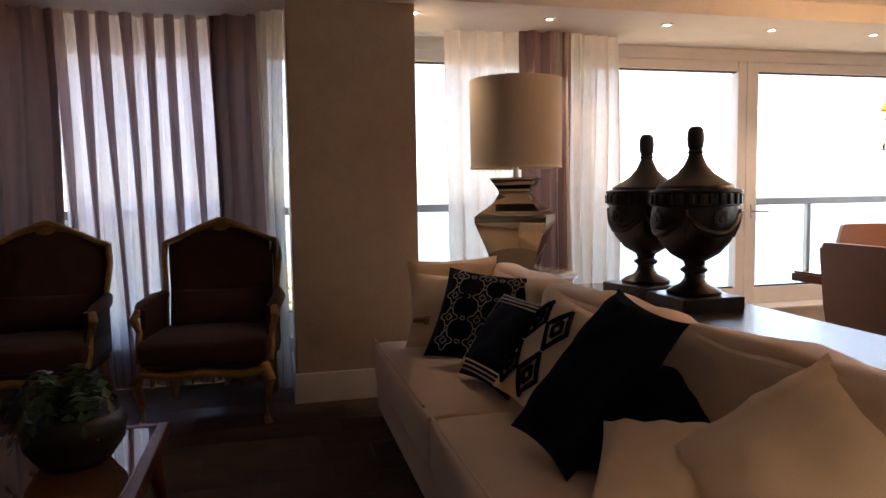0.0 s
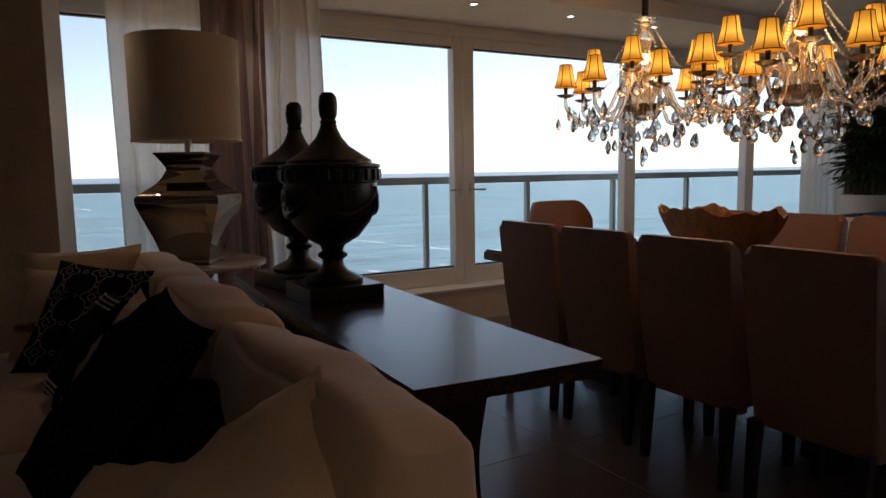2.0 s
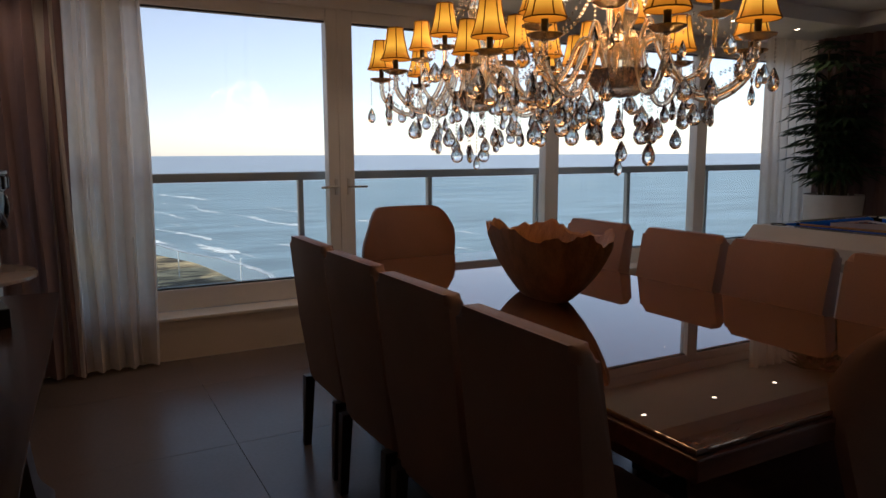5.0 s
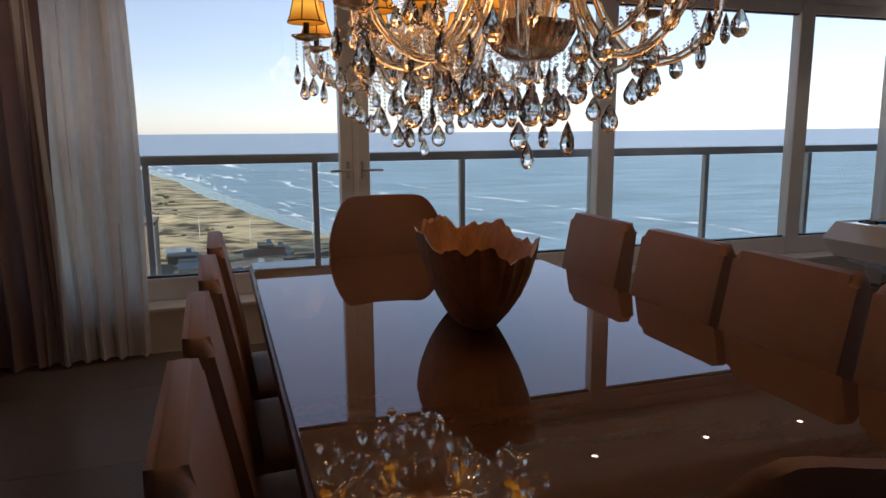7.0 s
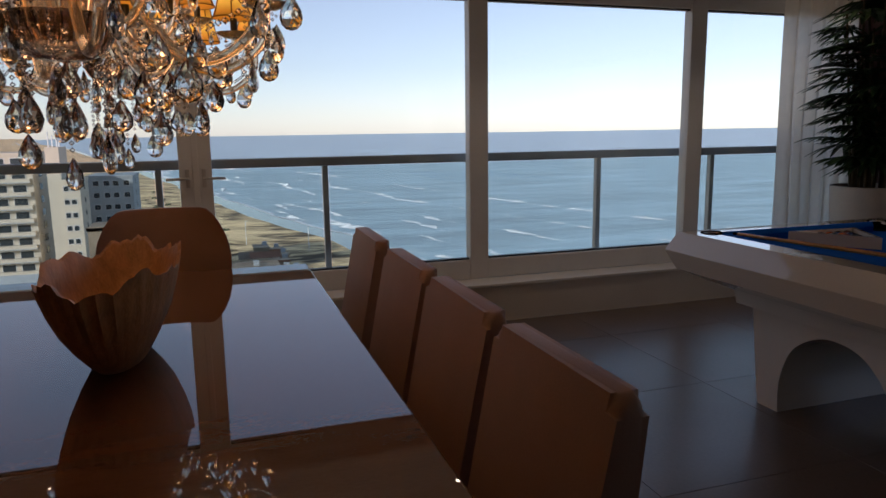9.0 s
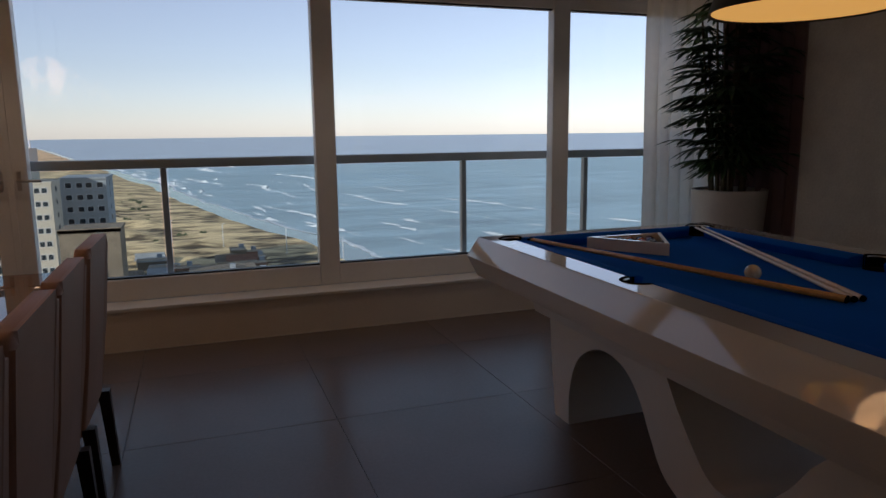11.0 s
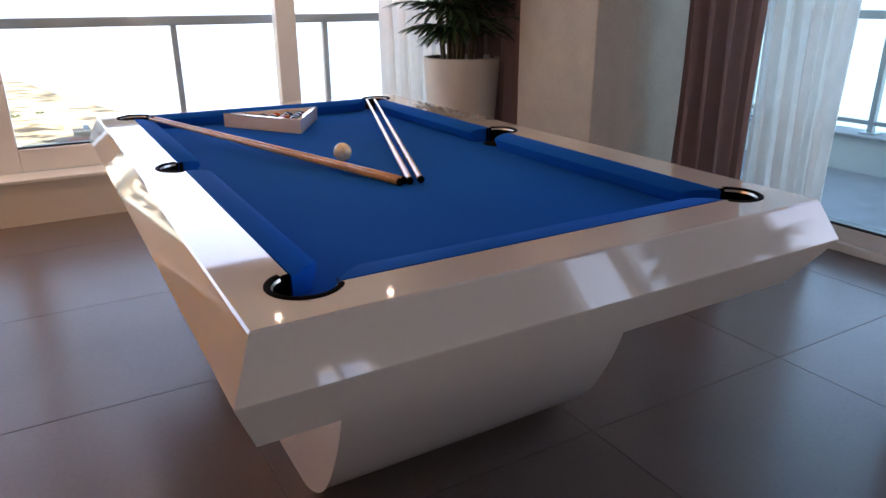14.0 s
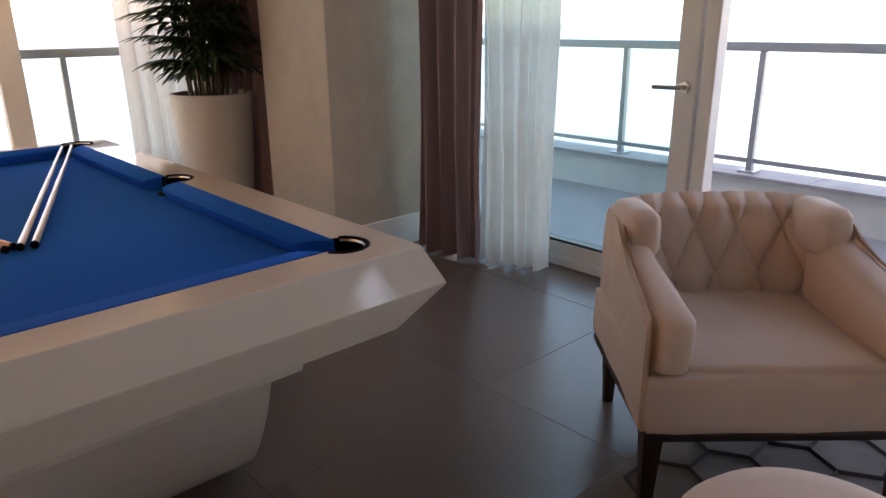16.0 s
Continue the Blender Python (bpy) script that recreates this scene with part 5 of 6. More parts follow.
tw = building("apartment_tower", "slim cream apartment tower with small white windows", -28.0, -24.4, 175, 186, -8.8, M_CREAMW, (0.22, 0.62), 3.0, 1.0, 1.1)
part("stair_shaft", box(-30.8, -28.0, 175.4, 184, GROUND - 1, -0.9), M_CREAMW, tw)
for x, hgt in ((-30.4, 3.4), (-29.6, 2.6), (-28.7, 3.8), (-28.2, 2.0)):
    part("antenna", tube([(x, 178, -1.0), (x, 178, -0.9 + hgt)], 0.16, 6), M_FRAME, tw)
bb = building("balcony_block", "cream apartment block with rows of balconies", -62, -34.2, 178, 192, -2.6, M_CREAMW, (0.36, 0.50, 0.62, 0.76, 0.9), 3.0, 2.6, 1.5, balcony=True)
part("stair_shaft", box(-48, -43, 179.5, 186, -3.2, 2.2), M_CREAMW, bb)
building("grey_apartment_block", "grey shaded apartment block with paired windows", -26.8, -16.0, 200, 216, -9.4, M_GREYW, (0.18, 0.42, 0.62, 0.86), 3.1, 1.4, 1.3)
cb = building("concrete_block", "weathered concrete stair block with a dark opening", -19.6, -8.8, 150, 160, -17.0, M_CONC, (), 3.0, side=False)
# The wall isn't pierced; a dark slab stands in for the shaded opening.
part("opening", box(-13.6, -11.6, 149.9, 150.1, -26, -20.5), M_DARKGLASS, cb)
for k in range(3):
    part("ladder_rail", tube([(-12.9 + 0.5 * k, 149.8, -26), (-12.9 + 0.5 * k, 149.8, -17)], 0.07, 6), M_GREYW, cb)
part("parapet_wall", box(-19.8, -8.6, 149.8, 150.2, -17.0, -16.2), M_CONC, cb)


def low_house(x, y, w, d, top, roof_mat, label, gable=False):
    b = thing("low_house", label, "house", group="low houses by the beach")
    part("wall", box(x, x + w, y, y + d, GROUND - 1, top), M_CREAMW if gable else M_CONC, b)
    if gable:
        part("roof", extrude_profile([(y - 0.4, top - 0.2), (y + d / 2, top + d * 0.22), (y + d + 0.4, top - 0.2)], "x", x - 0.4, x + w + 0.4), roof_mat, b)
    else:
        part("roof", box(x - 0.2, x + w + 0.2, y - 0.2, y + d + 0.2, top, top + 0.5), roof_mat, b)
        part("parapet_wall", box(x, x + w, y, y + 0.3, top + 0.5, top + 1.1), M_CREAMW, b)
        part("water_tank", box(x + 0.6 * w, x + 0.6 * w + 1.5, y + 0.5 * d, y + 0.5 * d + 1.5, top + 0.5, top + 1.8), M_GREYW, b)
    return b


low_house(-33, 118, 16, 12, -22.8, M_ROOF, "low house with a pale ribbed tin roof", True)
low_house(-13, 140, 14, 10, -29.0, M_CONC, "flat roofed concrete house with a parapet")
low_house(-1, 160, 13, 12, -31.5, M_TERRA, "flat roofed house with a parapet")
low_house(3, 186, 17, 14, -34.6, M_CONC, "flat roofed beach building with parapets")
for k in range(22):
    x, y = rnd.uniform(-34, 20), rnd.uniform(178, 235)
    low_house(x, y, rnd.uniform(4, 9), rnd.uniform(4, 8), GROUND + rnd.uniform(2.6, 4.2), rnd.choice((M_TERRA, M_ROOF, M_CONC)), "small low house near the dunes", rnd.random() < 0.6)
for x, y in ((14, 262), (34, 240), (-4, 280), (48, 212)):
    lpo = thing("street_lamp", "thin pale street lamp beside the beach", "street lamp", pose(x, y, GROUND + 0.8), "beach street lamps")
    part("pole", tube([(0, 0, 0), (0, 0, 9)], 0.12, 6), M_FRAME, lpo)
    part("arm", tube([(0, 0, 9), (0.8, 0, 9.3)], 0.1, 6), M_FRAME, lpo)


# ---- living room ----
sf = thing("sofa", "long cream fabric sofa with loose seat and back cushions", "sofa")
part("base", box(1.56, 2.44, 1.32, 4.50, 0.06, 0.26, 0.03, 3), M_SOFA, sf, "", True)
part("back_frame", box(2.25, 2.45, 1.30, 4.52, 0.10, 0.66, 0.035, 3), M_SOFA, sf, "low padded back", True)
for y0, y1 in ((1.34, 3.09), (3.095, 4.50)):
    part("seat_cushion", soft_box(0.84, y1 - y0, 0.225, 0.045, 0.012, 9, y0), M_SOFA, sf, "", True, pose(1.96, (y0 + y1) / 2, 0.235))
    part("seat_piping", tube([(1.548, y0 + 0.06, 0.475), (1.548, y1 - 0.06, 0.475)], 0.006, 6), M_SOFA, sf, "", True)
for y0, y1, s in ((1.61, 2.61, 1.0), (2.62, 3.58, 2.0), (3.59, 4.42, 3.0)):
    bm = soft_box(0.22, y1 - y0, 0.40, 0.05, 0.030, 14, s)
    for v in bm.verts:
        v.co += 0.020 * noise.noise_vector(v.co * 4 + Vector((s, s, 0))) + 0.010 * noise.noise_vector(v.co * 9 + Vector((0, s, 0)))
    part("back_cushion", bm, M_SOFA, sf, "plump back cushion", True, pose(2.268, (y0 + y1) / 2, 0.462, 0, 7, 0))
for x, y in ((1.64, 1.42), (2.40, 1.42), (1.64, 4.40), (2.40, 4.40)):
    part("leg", lathe([(0.0, 0.0), (0.022, 0.0), (0.03, 0.07), (0.0, 0.07)], 12), M_LEG, sf, "short dark leg", True, pose(x, y, 0))


def throw_pillow(name, label, m, w, h, d, material, seed, group="pillows on the sofa"):
    t = thing(name, label, "pillow", m, group)
    part("cover", pillow(w, h, d, 16, seed), material, t, "", True)
    return t


def surf(u, v, w, h, d):
    """A place on a pillow's front, from -1..1 across and up."""
    k = ((1 - abs(u) ** 2.6) * (1 - abs(v) ** 2.6)) ** 0.5
    return (u * w / 2 * (1 - 0.08 * (1 - v * v) * abs(u) ** 3), -(d / 2 * k) - 0.008, v * h / 2 * (1 - 0.08 * (1 - u * u) * abs(v) ** 3))


def stand(x, y, z, az, lean, spin=0):
    return pose(x, y, z, 0, 0, az + 90) @ pose(0, 0, 0, -lean, 0, 0) @ pose(0, 0, 0, 0, spin, 0)


# two beige pillows at the far end, one with a leather strap
throw_pillow("throw_pillow", "beige linen pillow at the end of the sofa", stand(1.983, 4.323, 0.71, 260.5, 13.2, -1.7), 0.519, 0.449, 0.16, M_BEIGE, 1)
p2 = throw_pillow("throw_pillow", "beige linen pillow with a tan leather strap", stand(1.901, 4.09, 0.673, 240, 25, 0.6), 0.449, 0.416, 0.15, M_BEIGE, 2)
part("strap", tube([surf(u, -0.35, 0.449, 0.416, 0.15) for u in (-0.80, -0.68, -0.56, -0.44)], 0.014, 6), M_STRAP, p2, "tan leather strap", True)
part("buckle", tube([surf(u, v, 0.449, 0.416, 0.15) for u, v in ((-0.5, -0.44), (-0.4, -0.44), (-0.4, -0.26), (-0.5, -0.26), (-0.5, -0.44))], 0.005, 6), M_GOLD, p2, "brass buckle", True)
# navy pillow with an embroidered pattern
W, H3 = 0.462, 0.51
p3 = throw_pillow("throw_pillow", "navy pillow with cream embroidered quatrefoils", stand(1.984, 3.80, 0.69, 243.2, 38.6, 7.8), W, H3, 0.14, M_NAVY, 4)


def stitched(cx, cy, r, lobes, ratio, n=24):
    """A closed line of stitches on the pillow's front."""
    out = []
    for k in range(n + 1):
        a = 2 * math.pi * k / n
        q = r * (1 + lobes * math.cos(4 * a))
        out.append(surf(max(-0.96, min(0.96, cx + q * math.cos(a))), max(-0.96, min(0.96, cy + ratio * q * math.sin(a))), W, H3, 0.14))
    return out


for cx in (-0.62, 0.0, 0.62):
    for row in range(4):
        cy = -0.72 + 0.48 * row
        part("motif", tube(stitched(cx, cy, 0.155, 0.28, 1.0), 0.0022, 5), M_TRIM, p3)
        part("motif", tube(stitched(cx, cy, 0.062, 0.30, 1.0, 16), 0.0018, 5), M_TRIM, p3)
        if row < 3:
            part("link", tube(stitched(cx, cy + 0.24, 0.036, 0.0, 1.7, 12), 0.0018, 5), M_TRIM, p3)
        if cx < 0.5:
            part("link", tube(stitched(cx + 0.31, cy, 0.05, 0.0, 0.7, 12), 0.0018, 5), M_TRIM, p3)
# navy pillow with cream stripes along its edges
p4 = throw_pillow("throw_pillow", "navy pillow with cream stripes along its edges", stand(1.962, 3.35, 0.656, 191.5, 36.4, 1.3), 0.438, 0.428, 0.15, M_NAVY, 5)
for e in (0.90, 0.80, 0.70):
    for s in (-1, 1):
        part("border_stripe", tube([surf(-0.95 + 1.9 * k / 14, s * e, 0.438, 0.428, 0.15) for k in range(15)], 0.0042, 5), M_TRIM, p4, "cream stripe")
part("border_stripe", tube([surf(-0.92, -0.9 + 1.8 * k / 14, 0.438, 0.428, 0.15) for k in range(15)], 0.0022, 5), M_TRIM, p4, "thin cream stripe")
# cream pillow with navy diamonds
p5 = throw_pillow("throw_pillow", "cream pillow with concentric navy diamonds", stand(1.985, 2.93, 0.69, 193, 35, 10), 0.42, 0.454, 0.13, M_BEIGE, 6)


def band(pts, width):
    """A flat woven band along a closed line of (across, up) on the pillow's front, a little proud of it."""
    bm = bmesh.new()
    loop = [Vector((surf(u, v, 0.42, 0.454, 0.13)[0], surf(u, v, 0.42, 0.454, 0.13)[1] - 0.010, surf(u, v, 0.42, 0.454, 0.13)[2])) for u, v in pts]
    mid = sum(loop, Vector((0, 0, 0))) / len(loop)
    tubes = [(p, p + (mid - p).normalized() * width) for p in loop]
    rows = [[bm.verts.new(q) for q in (a, b, b + Vector((0, 0.014, 0)), a + Vector((0, 0.014, 0)))] for a, b in tubes]
    for q, r in zip(rows, rows[1:] + rows[:1]):
        for k in range(4):
            bm.faces.new((q[k], q[(k + 1) % 4], r[(k + 1) % 4], r[k]))
    return bm


def diamond(cx, cy, rx, ry, n=4):
    corners = [(cx, cy + ry), (cx + rx, cy), (cx, cy - ry), (cx - rx, cy)]
    return [(a[0] + (b[0] - a[0]) * k / n, a[1] + (b[1] - a[1]) * k / n) for a, b in zip(corners, corners[1:] + corners[:1]) for k in range(n)]


for cx in (-0.55, 0.15):
    for cy in (-0.46, 0.40):
        part("diamond", band(diamond(cx, cy, 0.32, 0.42), 0.013), M_NAVY, p5, "navy diamond")
        part("diamond", band(diamond(cx, cy, 0.13, 0.18), 0.007), M_NAVY, p5, "small navy diamond")

# large plain navy pillows
throw_pillow("throw_pillow", "large plain navy pillow leaning on the sofa", stand(1.945, 2.50, 0.723, 198.4, 38.3, 14.3), 0.33, 0.57, 0.15, M_NAVY, 7)
throw_pillow("throw_pillow", "plain navy pillow lying back on the sofa", stand(2.11, 2.38, 0.625, 222, 58, -10), 0.46, 0.42, 0.15, M_NAVY, 8)
# pale pillows at the near end
throw_pillow("throw_pillow", "pale beige pillow at the near sofa end", stand(1.945, 2.09, 0.575, 221, 60, -10), 0.39, 0.36, 0.16, M_BEIGE, 9)
throw_pillow("throw_pillow", "large pale beige pillow with creases at the sofa end", stand(2.08, 1.83, 0.675, 200, 42, 38), 0.44, 0.44, 0.18, M_BEIGE, 10)

# console table behind the sofa
cs = thing("console_table", "dark walnut console table behind the sofa", "console table")
bm = bmesh.new()
edge = [(2.535, 2.09), (2.80, 2.065), (3.075, 2.05), (3.085, 2.6), (3.11, 3.2), (3.13, 4.2), (2.64, 4.22), (2.60, 3.6), (2.56, 2.8)]
lo, hi, md = [[bm.verts.new((2.83 + (x - 2.83) * s, 3.13 + (y - 3.13) * (1 - (1 - s) * 0.25), z)) for x, y in edge] for s, z in ((0.93, 0.712), (1.0, 0.766), (0.985, 0.74))]
for a, b in ((lo, md), (md, hi)):
    for i in range(len(edge)):
        bm.faces.new((a[i], a[(i + 1) % len(edge)], b[(i + 1) % len(edge)], b[i]))
bm.faces.new(hi)
bm.faces.new(lo[::-1])
part("tabletop", bm, M_WALNUT, cs, "dark walnut top with a live edge")
for y in (2.62, 3.80):
    leg = smooth_line([(2.66, 0.712), (2.62, 0.60), (2.66, 0.35), (2.64, 0.10), (2.60, 0.0), (3.04, 0.0), (3.01, 0.10), (2.99, 0.35), (3.03, 0.60), (3.0, 0.712)], 5)
    part("leg", extrude_profile([tuple(v) for v in leg], "y", y - 0.10, y + 0.10), M_LEG, cs, "black slab leg with waisted sides", True)


def urn(m):
    u = thing("carved_urn", "black carved lidded urn on a square plinth", "urn", m, "urns on the console table")
    part("plinth", box(-0.15, 0.15, -0.15, 0.15, 0.0, 0.065, 0.006), M_URN, u)
    part("foot", lathe([(0.0, 0.065), (0.115, 0.065), (0.118, 0.08), (0.10, 0.092), (0.06, 0.11), (0.042, 0.135), (0.04, 0.155), (0.058, 0.168), (0.058, 0.178), (0.04, 0.19), (0.05, 0.215), (0.0, 0.215)], 36), M_URN, u, "", True)
    part("bowl", lathe([(0.0, 0.21), (0.055, 0.215), (0.105, 0.245), (0.150, 0.30), (0.175, 0.36), (0.183, 0.42), (0.180, 0.455), (0.0, 0.455)], 44), M_URN, u, "", True)
    part("rim_band", lathe([(0.178, 0.452), (0.188, 0.458), (0.188, 0.508), (0.196, 0.514), (0.196, 0.524), (0.17, 0.53), (0.0, 0.53)], 44), M_URN, u, "", True)
    for k in range(28):
        a = 360 * k / 28
        part("rim_block", box(0.184, 0.199, -0.013, 0.013, 0.463, 0.507, 0.004, 1), M_URN, u, m=pose(0, 0, 0, 0, 0, a))
    for k in range(4):
        a = radians(90 * k + 45)
        b = radians(90 * k + 135)
        pts = []
        for i in range(13):
            t = i / 12
            aa = a + (b - a) * t
            z = 0.42 - 0.085 * 4 * t * (1 - t)
            rr = 0.181 - 0.016 * 4 * t * (1 - t) * 0.8
            pts.append((rr * math.cos(aa), rr * math.sin(aa), z))
        part("garland", tube(pts, [0.010 + 0.008 * math.sin(math.pi * i / 12) for i in range(13)], 8), M_URN, u, "", True)
        f = part("rosette", lathe([(0.0, 0.012), (0.012, 0.012), (0.014, 0.006), (0.022, 0.009), (0.038, 0.004), (0.04, 0.0)], 24, wob=lambda q, k: 1 + (0.12 * math.cos(8 * q) if k > 3 else 0)), M_URN, u, "carved flower rosette", True, pose(0.184 * math.cos((a + b) / 2), 0.184 * math.sin((a + b) / 2), 0.40, 0, 90, math.degrees((a + b) / 2)))
        part("tassel", tube([(0.183 * math.cos(a), 0.183 * math.sin(a), 0.44), (0.176 * math.cos(a), 0.176 * math.sin(a), 0.38), (0.16 * math.cos(a), 0.16 * math.sin(a), 0.32)], [0.010, 0.013, 0.006], 8), M_URN, u, "", True)
    part("lid", lathe([(0.0, 0.53), (0.165, 0.53), (0.162, 0.542), (0.125, 0.565), (0.08, 0.595), (0.05, 0.63), (0.034, 0.665), (0.030, 0.68), (0.0, 0.68)], 40), M_URN, u, "", True)
    part("finial", lathe([(0.0, 0.678), (0.026, 0.678), (0.034, 0.688), (0.027, 0.698), (0.034, 0.715), (0.037, 0.75), (0.033, 0.785), (0.02, 0.80), (0.0, 0.803)], 28), M_URN, u, "", True)
    return u


u1 = urn(pose(2.815, 3.295, 0.766))
copy_thing(u1, pose(2.815, 3.703, 0.766, 0, 0, 12))

# lamp and side table
sd = thing("side_table", "round taupe lacquered side table under the lamp", "side table", pose(2.60, 5.04, 0))
part("tabletop", lathe([(0.0, 0.715), (0.40, 0.715), (0.425, 0.722), (0.425, 0.738), (0.415, 0.745), (0.0, 0.745)], 64), M_SIDE, sd, "", True)
part("column", lathe([(0.0, 0.0), (0.22, 0.0), (0.22, 0.02), (0.06, 0.06), (0.05, 0.30), (0.07, 0.60), (0.16, 0.715), (0.0, 0.715)], 40), M_SIDE, sd, "", True)
lm = thing("table_lamp", "mirror chrome table lamp with an ivory drum shade", "table lamp", pose(2.60, 5.0, 0.745))
S2 = math.sqrt(2)
part("body", lathe([(v.x * S2, v.y) for v in smooth_line(((0.0, 0.0), (0.125, 0.0), (0.13, 0.03), (0.165, 0.16), (0.225, 0.33), (0.232, 0.37), (0.225, 0.40), (0.14, 0.47), (0.105, 0.53), (0.10, 0.56), (0.135, 0.62), (0.14, 0.645), (0.0, 0.645)), 4)], 4, turn=radians(15)), M_CHROME, lm, "square baluster body in mirror chrome", True)
part("neck", lathe([(0.0, 0.645), (0.022, 0.645), (0.02, 0.72), (0.0, 0.72)], 16), M_STEEL, lm, "", True)
part("shade", lathe([(0.292, 0.71), (0.302, 0.71), (0.306, 1.285), (0.296, 1.285)], 56, close=True), M_SHADE, lm, "ivory fabric drum shade", True)
part("shade_ring", lathe([(0.301, 0.708), (0.3055, 0.708), (0.3055, 0.722), (0.301, 0.722)], 56), M_TRIM, lm, "", True)
part("spider", tube([(-0.293, 0, 0.74), (0, 0, 0.72), (0.293, 0, 0.74)], 0.004, 6), M_STEEL, lm)


def carved_armchair(m, label):
    """Carved gilt armchair with buttoned back; faces -y in its own space."""
    c = thing("carved_armchair", label, "armchair", m, "carved armchairs")
    w, top = 0.35, 1.04
    crest = smooth_line([(-w, top - 0.02), (-0.27, top + 0.01), (-0.17, top + 0.06), (-0.07, top + 0.095), (0, top + 0.11), (0.07, top + 0.095), (0.17, top + 0.06), (0.27, top + 0.01), (w, top - 0.02)], 5)
    bm = bmesh.new()
    nx, nz = 24, 16
    grid = []
    for i in range(nx + 1):
        u = i / nx
        line = []
        cz = crest[min(len(crest) - 1, int(u * (len(crest) - 1)))].y - 0.03
        for j in range(nz + 1):
            v = j / nz
            x, z = (2 * u - 1) * (w - 0.03), 0.42 + (cz - 0.42) * v
            bt = 0.0
            for bx in (-0.18, 0.0, 0.18):
                for bz, off in ((0.66, 0), (0.78, 0.09), (0.90, 0)):
                    dd = ((x - bx - off) ** 2 + (z - bz) ** 2) ** 0.5
                    bt += math.exp(-((dd / 0.03) ** 2))
            y = 0.30 + 0.10 * v - 0.05 * (1 - (2 * u - 1) ** 4) * (1 - (2 * v - 1) ** 4) + 0.02 * bt
            line.append(bm.verts.new((x, y, z)))
        grid.append(line)
    for i in range(nx):
        for j in range(nz):
            bm.faces.new((grid[i][j], grid[i + 1][j], grid[i + 1][j + 1], grid[i][j + 1]))
    part("backrest", bm, M_BURG, c, "buttoned velvet back", True)
    part("back_panel", extrude_profile([(-w + 0.02, 0.40), (w - 0.02, 0.40)] + [(v.x * 0.96, v.y - 0.03) for v in crest[::-1]], "y", 0.40, 0.42), M_BURG, c, "plain outer back")
    part("crest_rail", tube([(v.x, 0.395, v.y - 0.015) for v in crest], [0.018 + 0.014 * math.exp(-((k / (len(crest) - 1) - 0.5) / 0.16) ** 2) for k in range(len(crest))], 8), M_GOLD, c, "carved gilt crest rail", True)
    part("crest_ornament", lathe([(0.0, 0.018), (0.018, 0.016), (0.04, 0.009), (0.055, 0.0)], 20, wob=lambda a, k: 1 + 0.22 * math.cos(7 * a)), M_GOLD, c, "carved shell ornament", True, pose(0, 0.385, top + 0.065, 90, 0, 0))
    for s in (-1, 1):
        part("back_post", tube([(s * w, 0.395, top - 0.03), (s * (w + 0.012), 0.38, 0.9), (s * (w - 0.005), 0.34, 0.72), (s * (w - 0.01), 0.30, 0.55), (s * (w - 0.01), 0.30, 0.30)], [0.02, 0.019, 0.017, 0.018, 0.02], 8), M_GOLD, c, "", True)
        part("armrest", tube([(s * w, 0.33, 0.68), (s * (w + 0.03), 0.15, 0.67), (s * (w + 0.03), -0.05, 0.655), (s * (w + 0.02), -0.12, 0.635)], [0.03, 0.04, 0.042, 0.03], 10), M_BURG, c, "padded velvet arm", True)
        part("arm_support", tube([(s * (w + 0.03), -0.13, 0.65), (s * (w + 0.045), -0.17, 0.61), (s * (w + 0.02), -0.15, 0.53), (s * (w + 0.02), -0.19, 0.42), (s * (w + 0.01), -0.22, 0.36)], [0.024, 0.026, 0.02, 0.02, 0.022], 8), M_GOLD, c, "scrolled gilt arm support", True)
        part("side_panel", box(s * w - 0.015, s * w + 0.015, -0.15, 0.31, 0.34, 0.66, 0.01), M_BURG, c)
        part("front_leg", tube([(s * (w - 0.02), -0.24, 0.34), (s * (w + 0.015), -0.275, 0.26), (s * (w - 0.005), -0.25, 0.13), (s * (w - 0.01), -0.26, 0.04), (s * (w + 0.005), -0.29, 0.0)], [0.034, 0.034, 0.021, 0.017, 0.024], 10), M_GOLD, c, "gilt cabriole leg", True)
        part("back_leg", tube([(s * (w - 0.04), 0.30, 0.34), (s * (w - 0.04), 0.33, 0.15), (s * (w - 0.03), 0.37, 0.0)], [0.026, 0.022, 0.018], 8), M_GOLD, c, "", True)
    part("seat_rail", tube([(-w, -0.255, 0.315), (-0.2, -0.275, 0.295), (0, -0.285, 0.315), (0.2, -0.275, 0.295), (w, -0.255, 0.315)], 0.024, 8), M_GOLD, c, "carved gilt seat rail", True)
    part("seat_base", box(-w, w, -0.25, 0.34, 0.30, 0.36, 0.01), M_BURG, c)
    part("seat_cushion", soft_box(0.72, 0.60, 0.15, 0.05, 0.02, 8), M_BURG, c, "thick velvet seat cushion", True, pose(0, 0.01, 0.35))
    part("bolster", pillow(0.56, 0.24, 0.13, 12, 4), M_BURG, c, "small velvet lumbar cushion", True, pose(0, 0.20, 0.61, -14, 0, 0))
    return c


carved_armchair(pose(0.635, 4.90, 0, 0, 0, -7), "gilt carved armchair in dark burgundy velvet")
carved_armchair(pose(-0.37, 4.95, 0, 0, 0, -2), "gilt carved armchair in dark burgundy velvet")

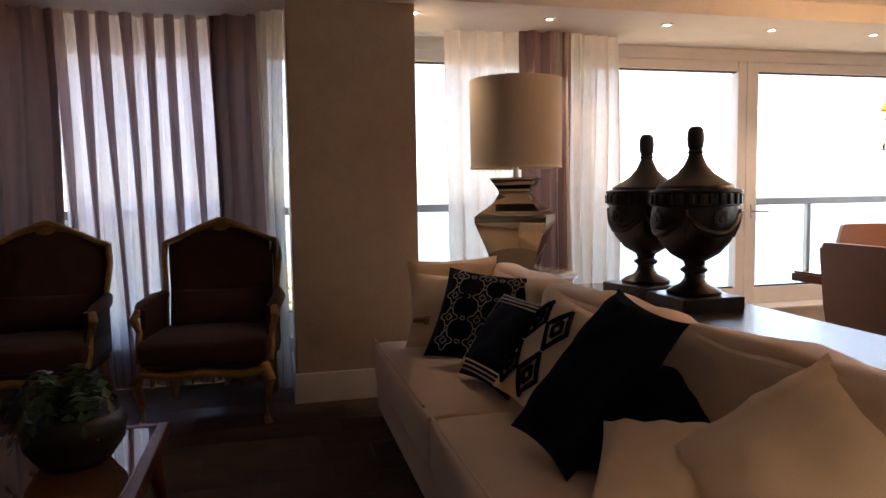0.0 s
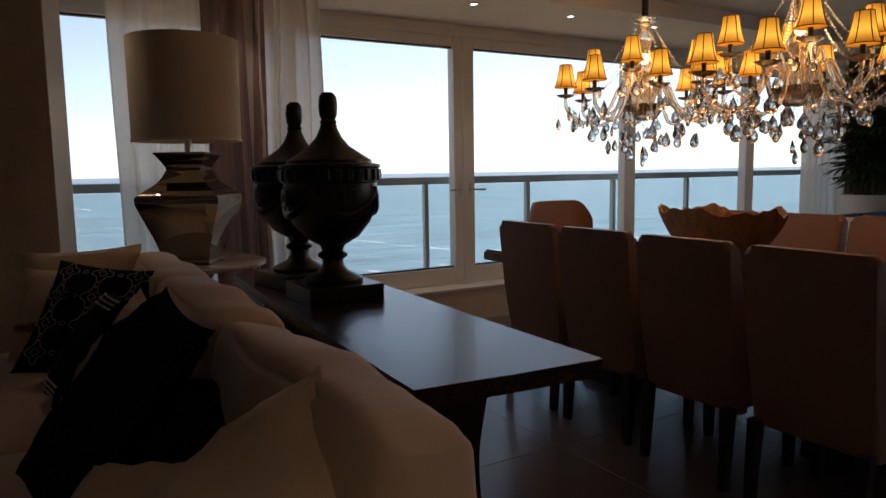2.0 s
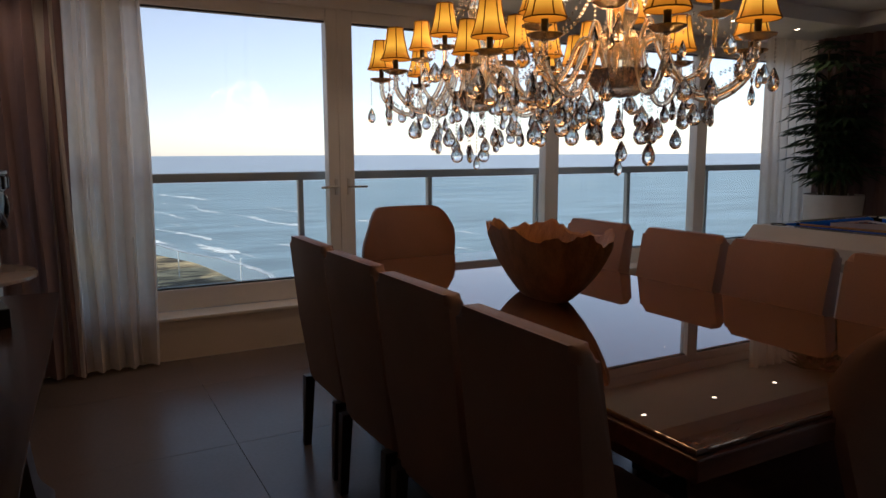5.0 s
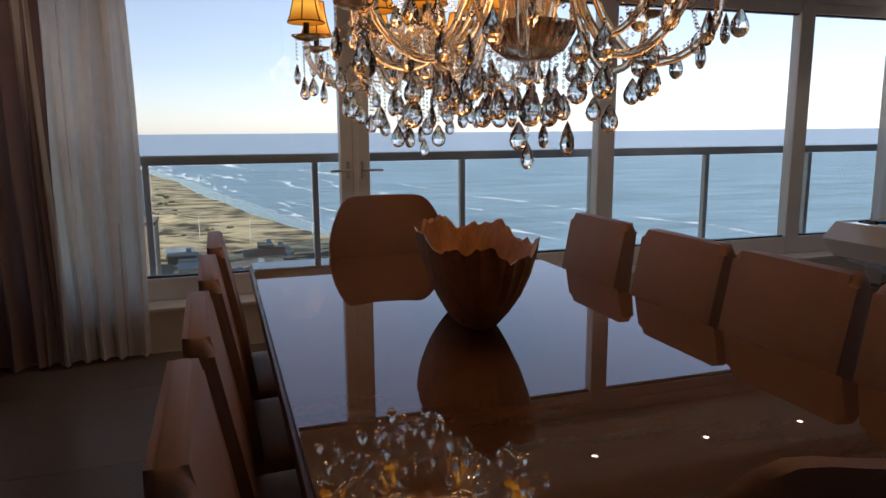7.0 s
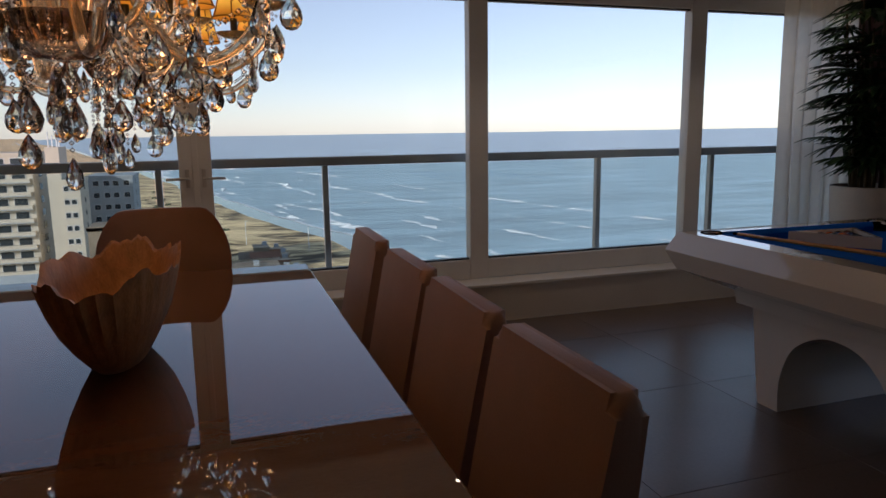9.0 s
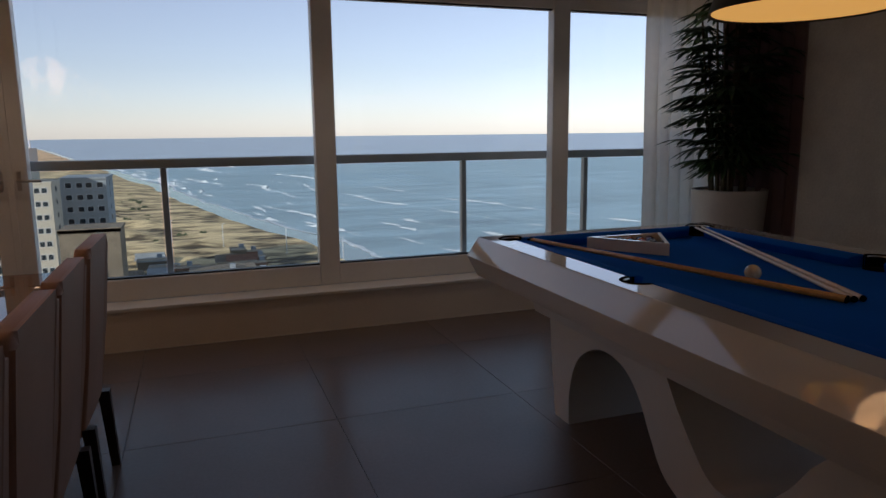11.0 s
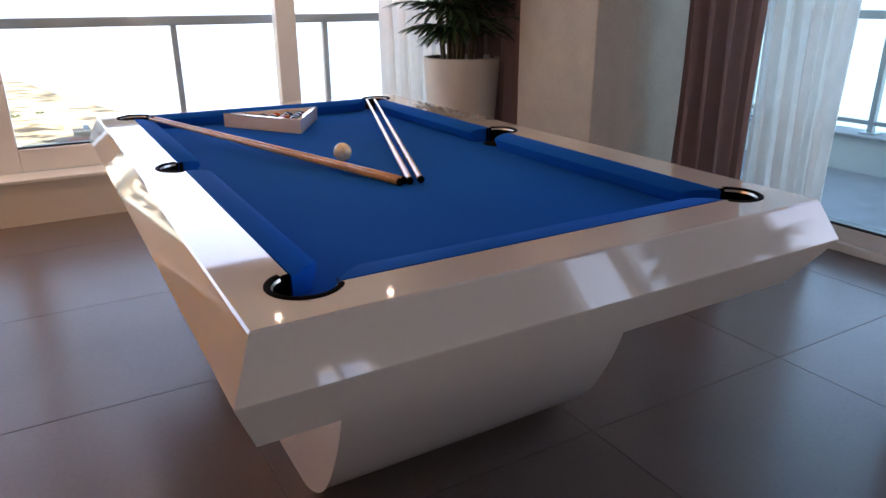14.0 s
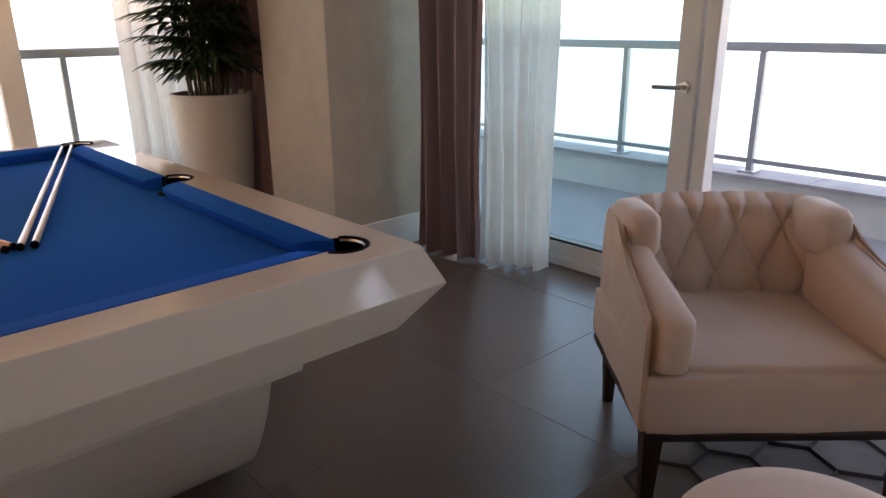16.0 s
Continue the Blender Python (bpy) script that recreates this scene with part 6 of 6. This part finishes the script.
# coffee table with a fern
ct = thing("coffee_table", "dark wooden coffee table with a polished glass top", "coffee table")
part("glass_top", box(-0.46, 0.56, 2.22, 3.32, 0.425, 0.437, 0.003), M_TABLE, ct, "mirror-like glass top")
for a, b, c_, d in ((-0.50, -0.46, 2.18, 3.36), (0.56, 0.60, 2.18, 3.36), (-0.46, 0.56, 2.18, 2.22), (-0.46, 0.56, 3.32, 3.36)):
    part("edge_rail", box(a, b, c_, d, 0.39, 0.44, 0.006), M_APRON, ct, "dark wooden rim")
for x, y in ((-0.44, 2.24), (0.54, 2.24), (-0.44, 3.30), (0.54, 3.30)):
    part("leg", tube([(x, y, 0.39), (x * 1.05, y, 0.18), (x * 1.12, y, 0.0)], [0.03, 0.022, 0.018], 10), M_APRON, ct, "", True)
part("stretcher", tube([(-0.44, 2.77, 0.13), (0.54, 2.77, 0.13)], 0.014, 8), M_APRON, ct)
fp = thing("potted_fern", "dark bushy fern in a round black pot", "plant", pose(0.36, 3.02, 0.437))
part("pot", lathe([(0.0, 0.0), (0.10, 0.0), (0.15, 0.07), (0.16, 0.13), (0.14, 0.17), (0.125, 0.165), (0.0, 0.15)], 32), M_BLACK, fp, "glossy black pot", True)
for k in range(34):
    az, ln = rp_.uniform(0, 6.28), rp_.uniform(0.14, 0.26)
    bm = bmesh.new()
    hgt = rp_.uniform(0.04, 0.16)
    side = Vector((-math.sin(az), math.cos(az), 0))
    rib = []
    for i in range(11):
        t = i / 10
        rib.append(bm.verts.new((ln * t * math.cos(az), ln * t * math.sin(az), 0.16 + hgt * math.sin(2.2 * t) * 1.3 - 0.14 * t * t)))
    for i in range(10):
        lw = 0.05 * (1 - i / 10) + 0.008
        for sg in (-1, 1):
            tip = bm.verts.new((rib[i].co + rib[i + 1].co) / 2 + side * sg * lw + Vector((0.3 * lw * math.cos(az), 0.3 * lw * math.sin(az), -0.006)))
            bm.faces.new((rib[i], tip, rib[i + 1]))
    part("frond", bm, M_LEAF, fp, "feathery dark frond")

# patchwork rug in the sitting area
pr = thing("patchwork_rug", "brown patchwork rug of hide rectangles", "rug")
M_HIDE = mat("brown_hide", (0.055, 0.032, 0.02), 0.85, var=0.3, scale=5, fine=90, bump=0.25, island=0.25)
rr_ = random.Random(8)
y = 1.2
while y < 4.75:
    h_ = rr_.uniform(0.16, 0.24)
    x = -1.6 + rr_.uniform(0, 0.2)
    while x < 1.75:
        w_ = rr_.uniform(0.28, 0.5)
        part("hide_patch", box(x + 0.0005, min(1.8, x + w_) - 0.0005, y + 0.0005, y + h_ - 0.0005, 0.001, 0.010, 0.0015, 1), M_HIDE, pr)
        x += w_
    y += h_

# ---- floor ----
fl = tagged(part("floor", box(WX0, 10.85, WY0, 5.60, -0.10, -0.004), M_GROUT), "large grey brown porcelain floor tiles with thin joints", "floor", **st)
T = 0.947
TILE_ME = emit("tile", box(-T / 2 + 0.001, T / 2 - 0.001, -T / 2 + 0.001, T / 2 - 0.001, -0.012, 0.0, 0.0012, 1), M_TILE)
for i in range(-8, 9):
    for j in range(-8, 3):
        x, y = 3.81 + T * (i + 0.5), 4.055 + T * (j + 0.5)
        x0, x1, y0, y1 = max(WX0, x - T / 2), min(10.83, x + T / 2), max(WY0, y - T / 2), min(5.60, y + T / 2)
        if x1 - x0 < 0.03 or y1 - y0 < 0.03:
            continue
        if x1 - x0 > T - 0.01 and y1 - y0 > T - 0.01:
            part("tile", TILE_ME, None, fl, m=pose(x, y, 0))
        else:
            part("tile", box(x0 + 0.0016, x1 - 0.0016, y0 + 0.0016, y1 - 0.0016, -0.012, 0.0, 0.0012, 1), M_TILE, fl)
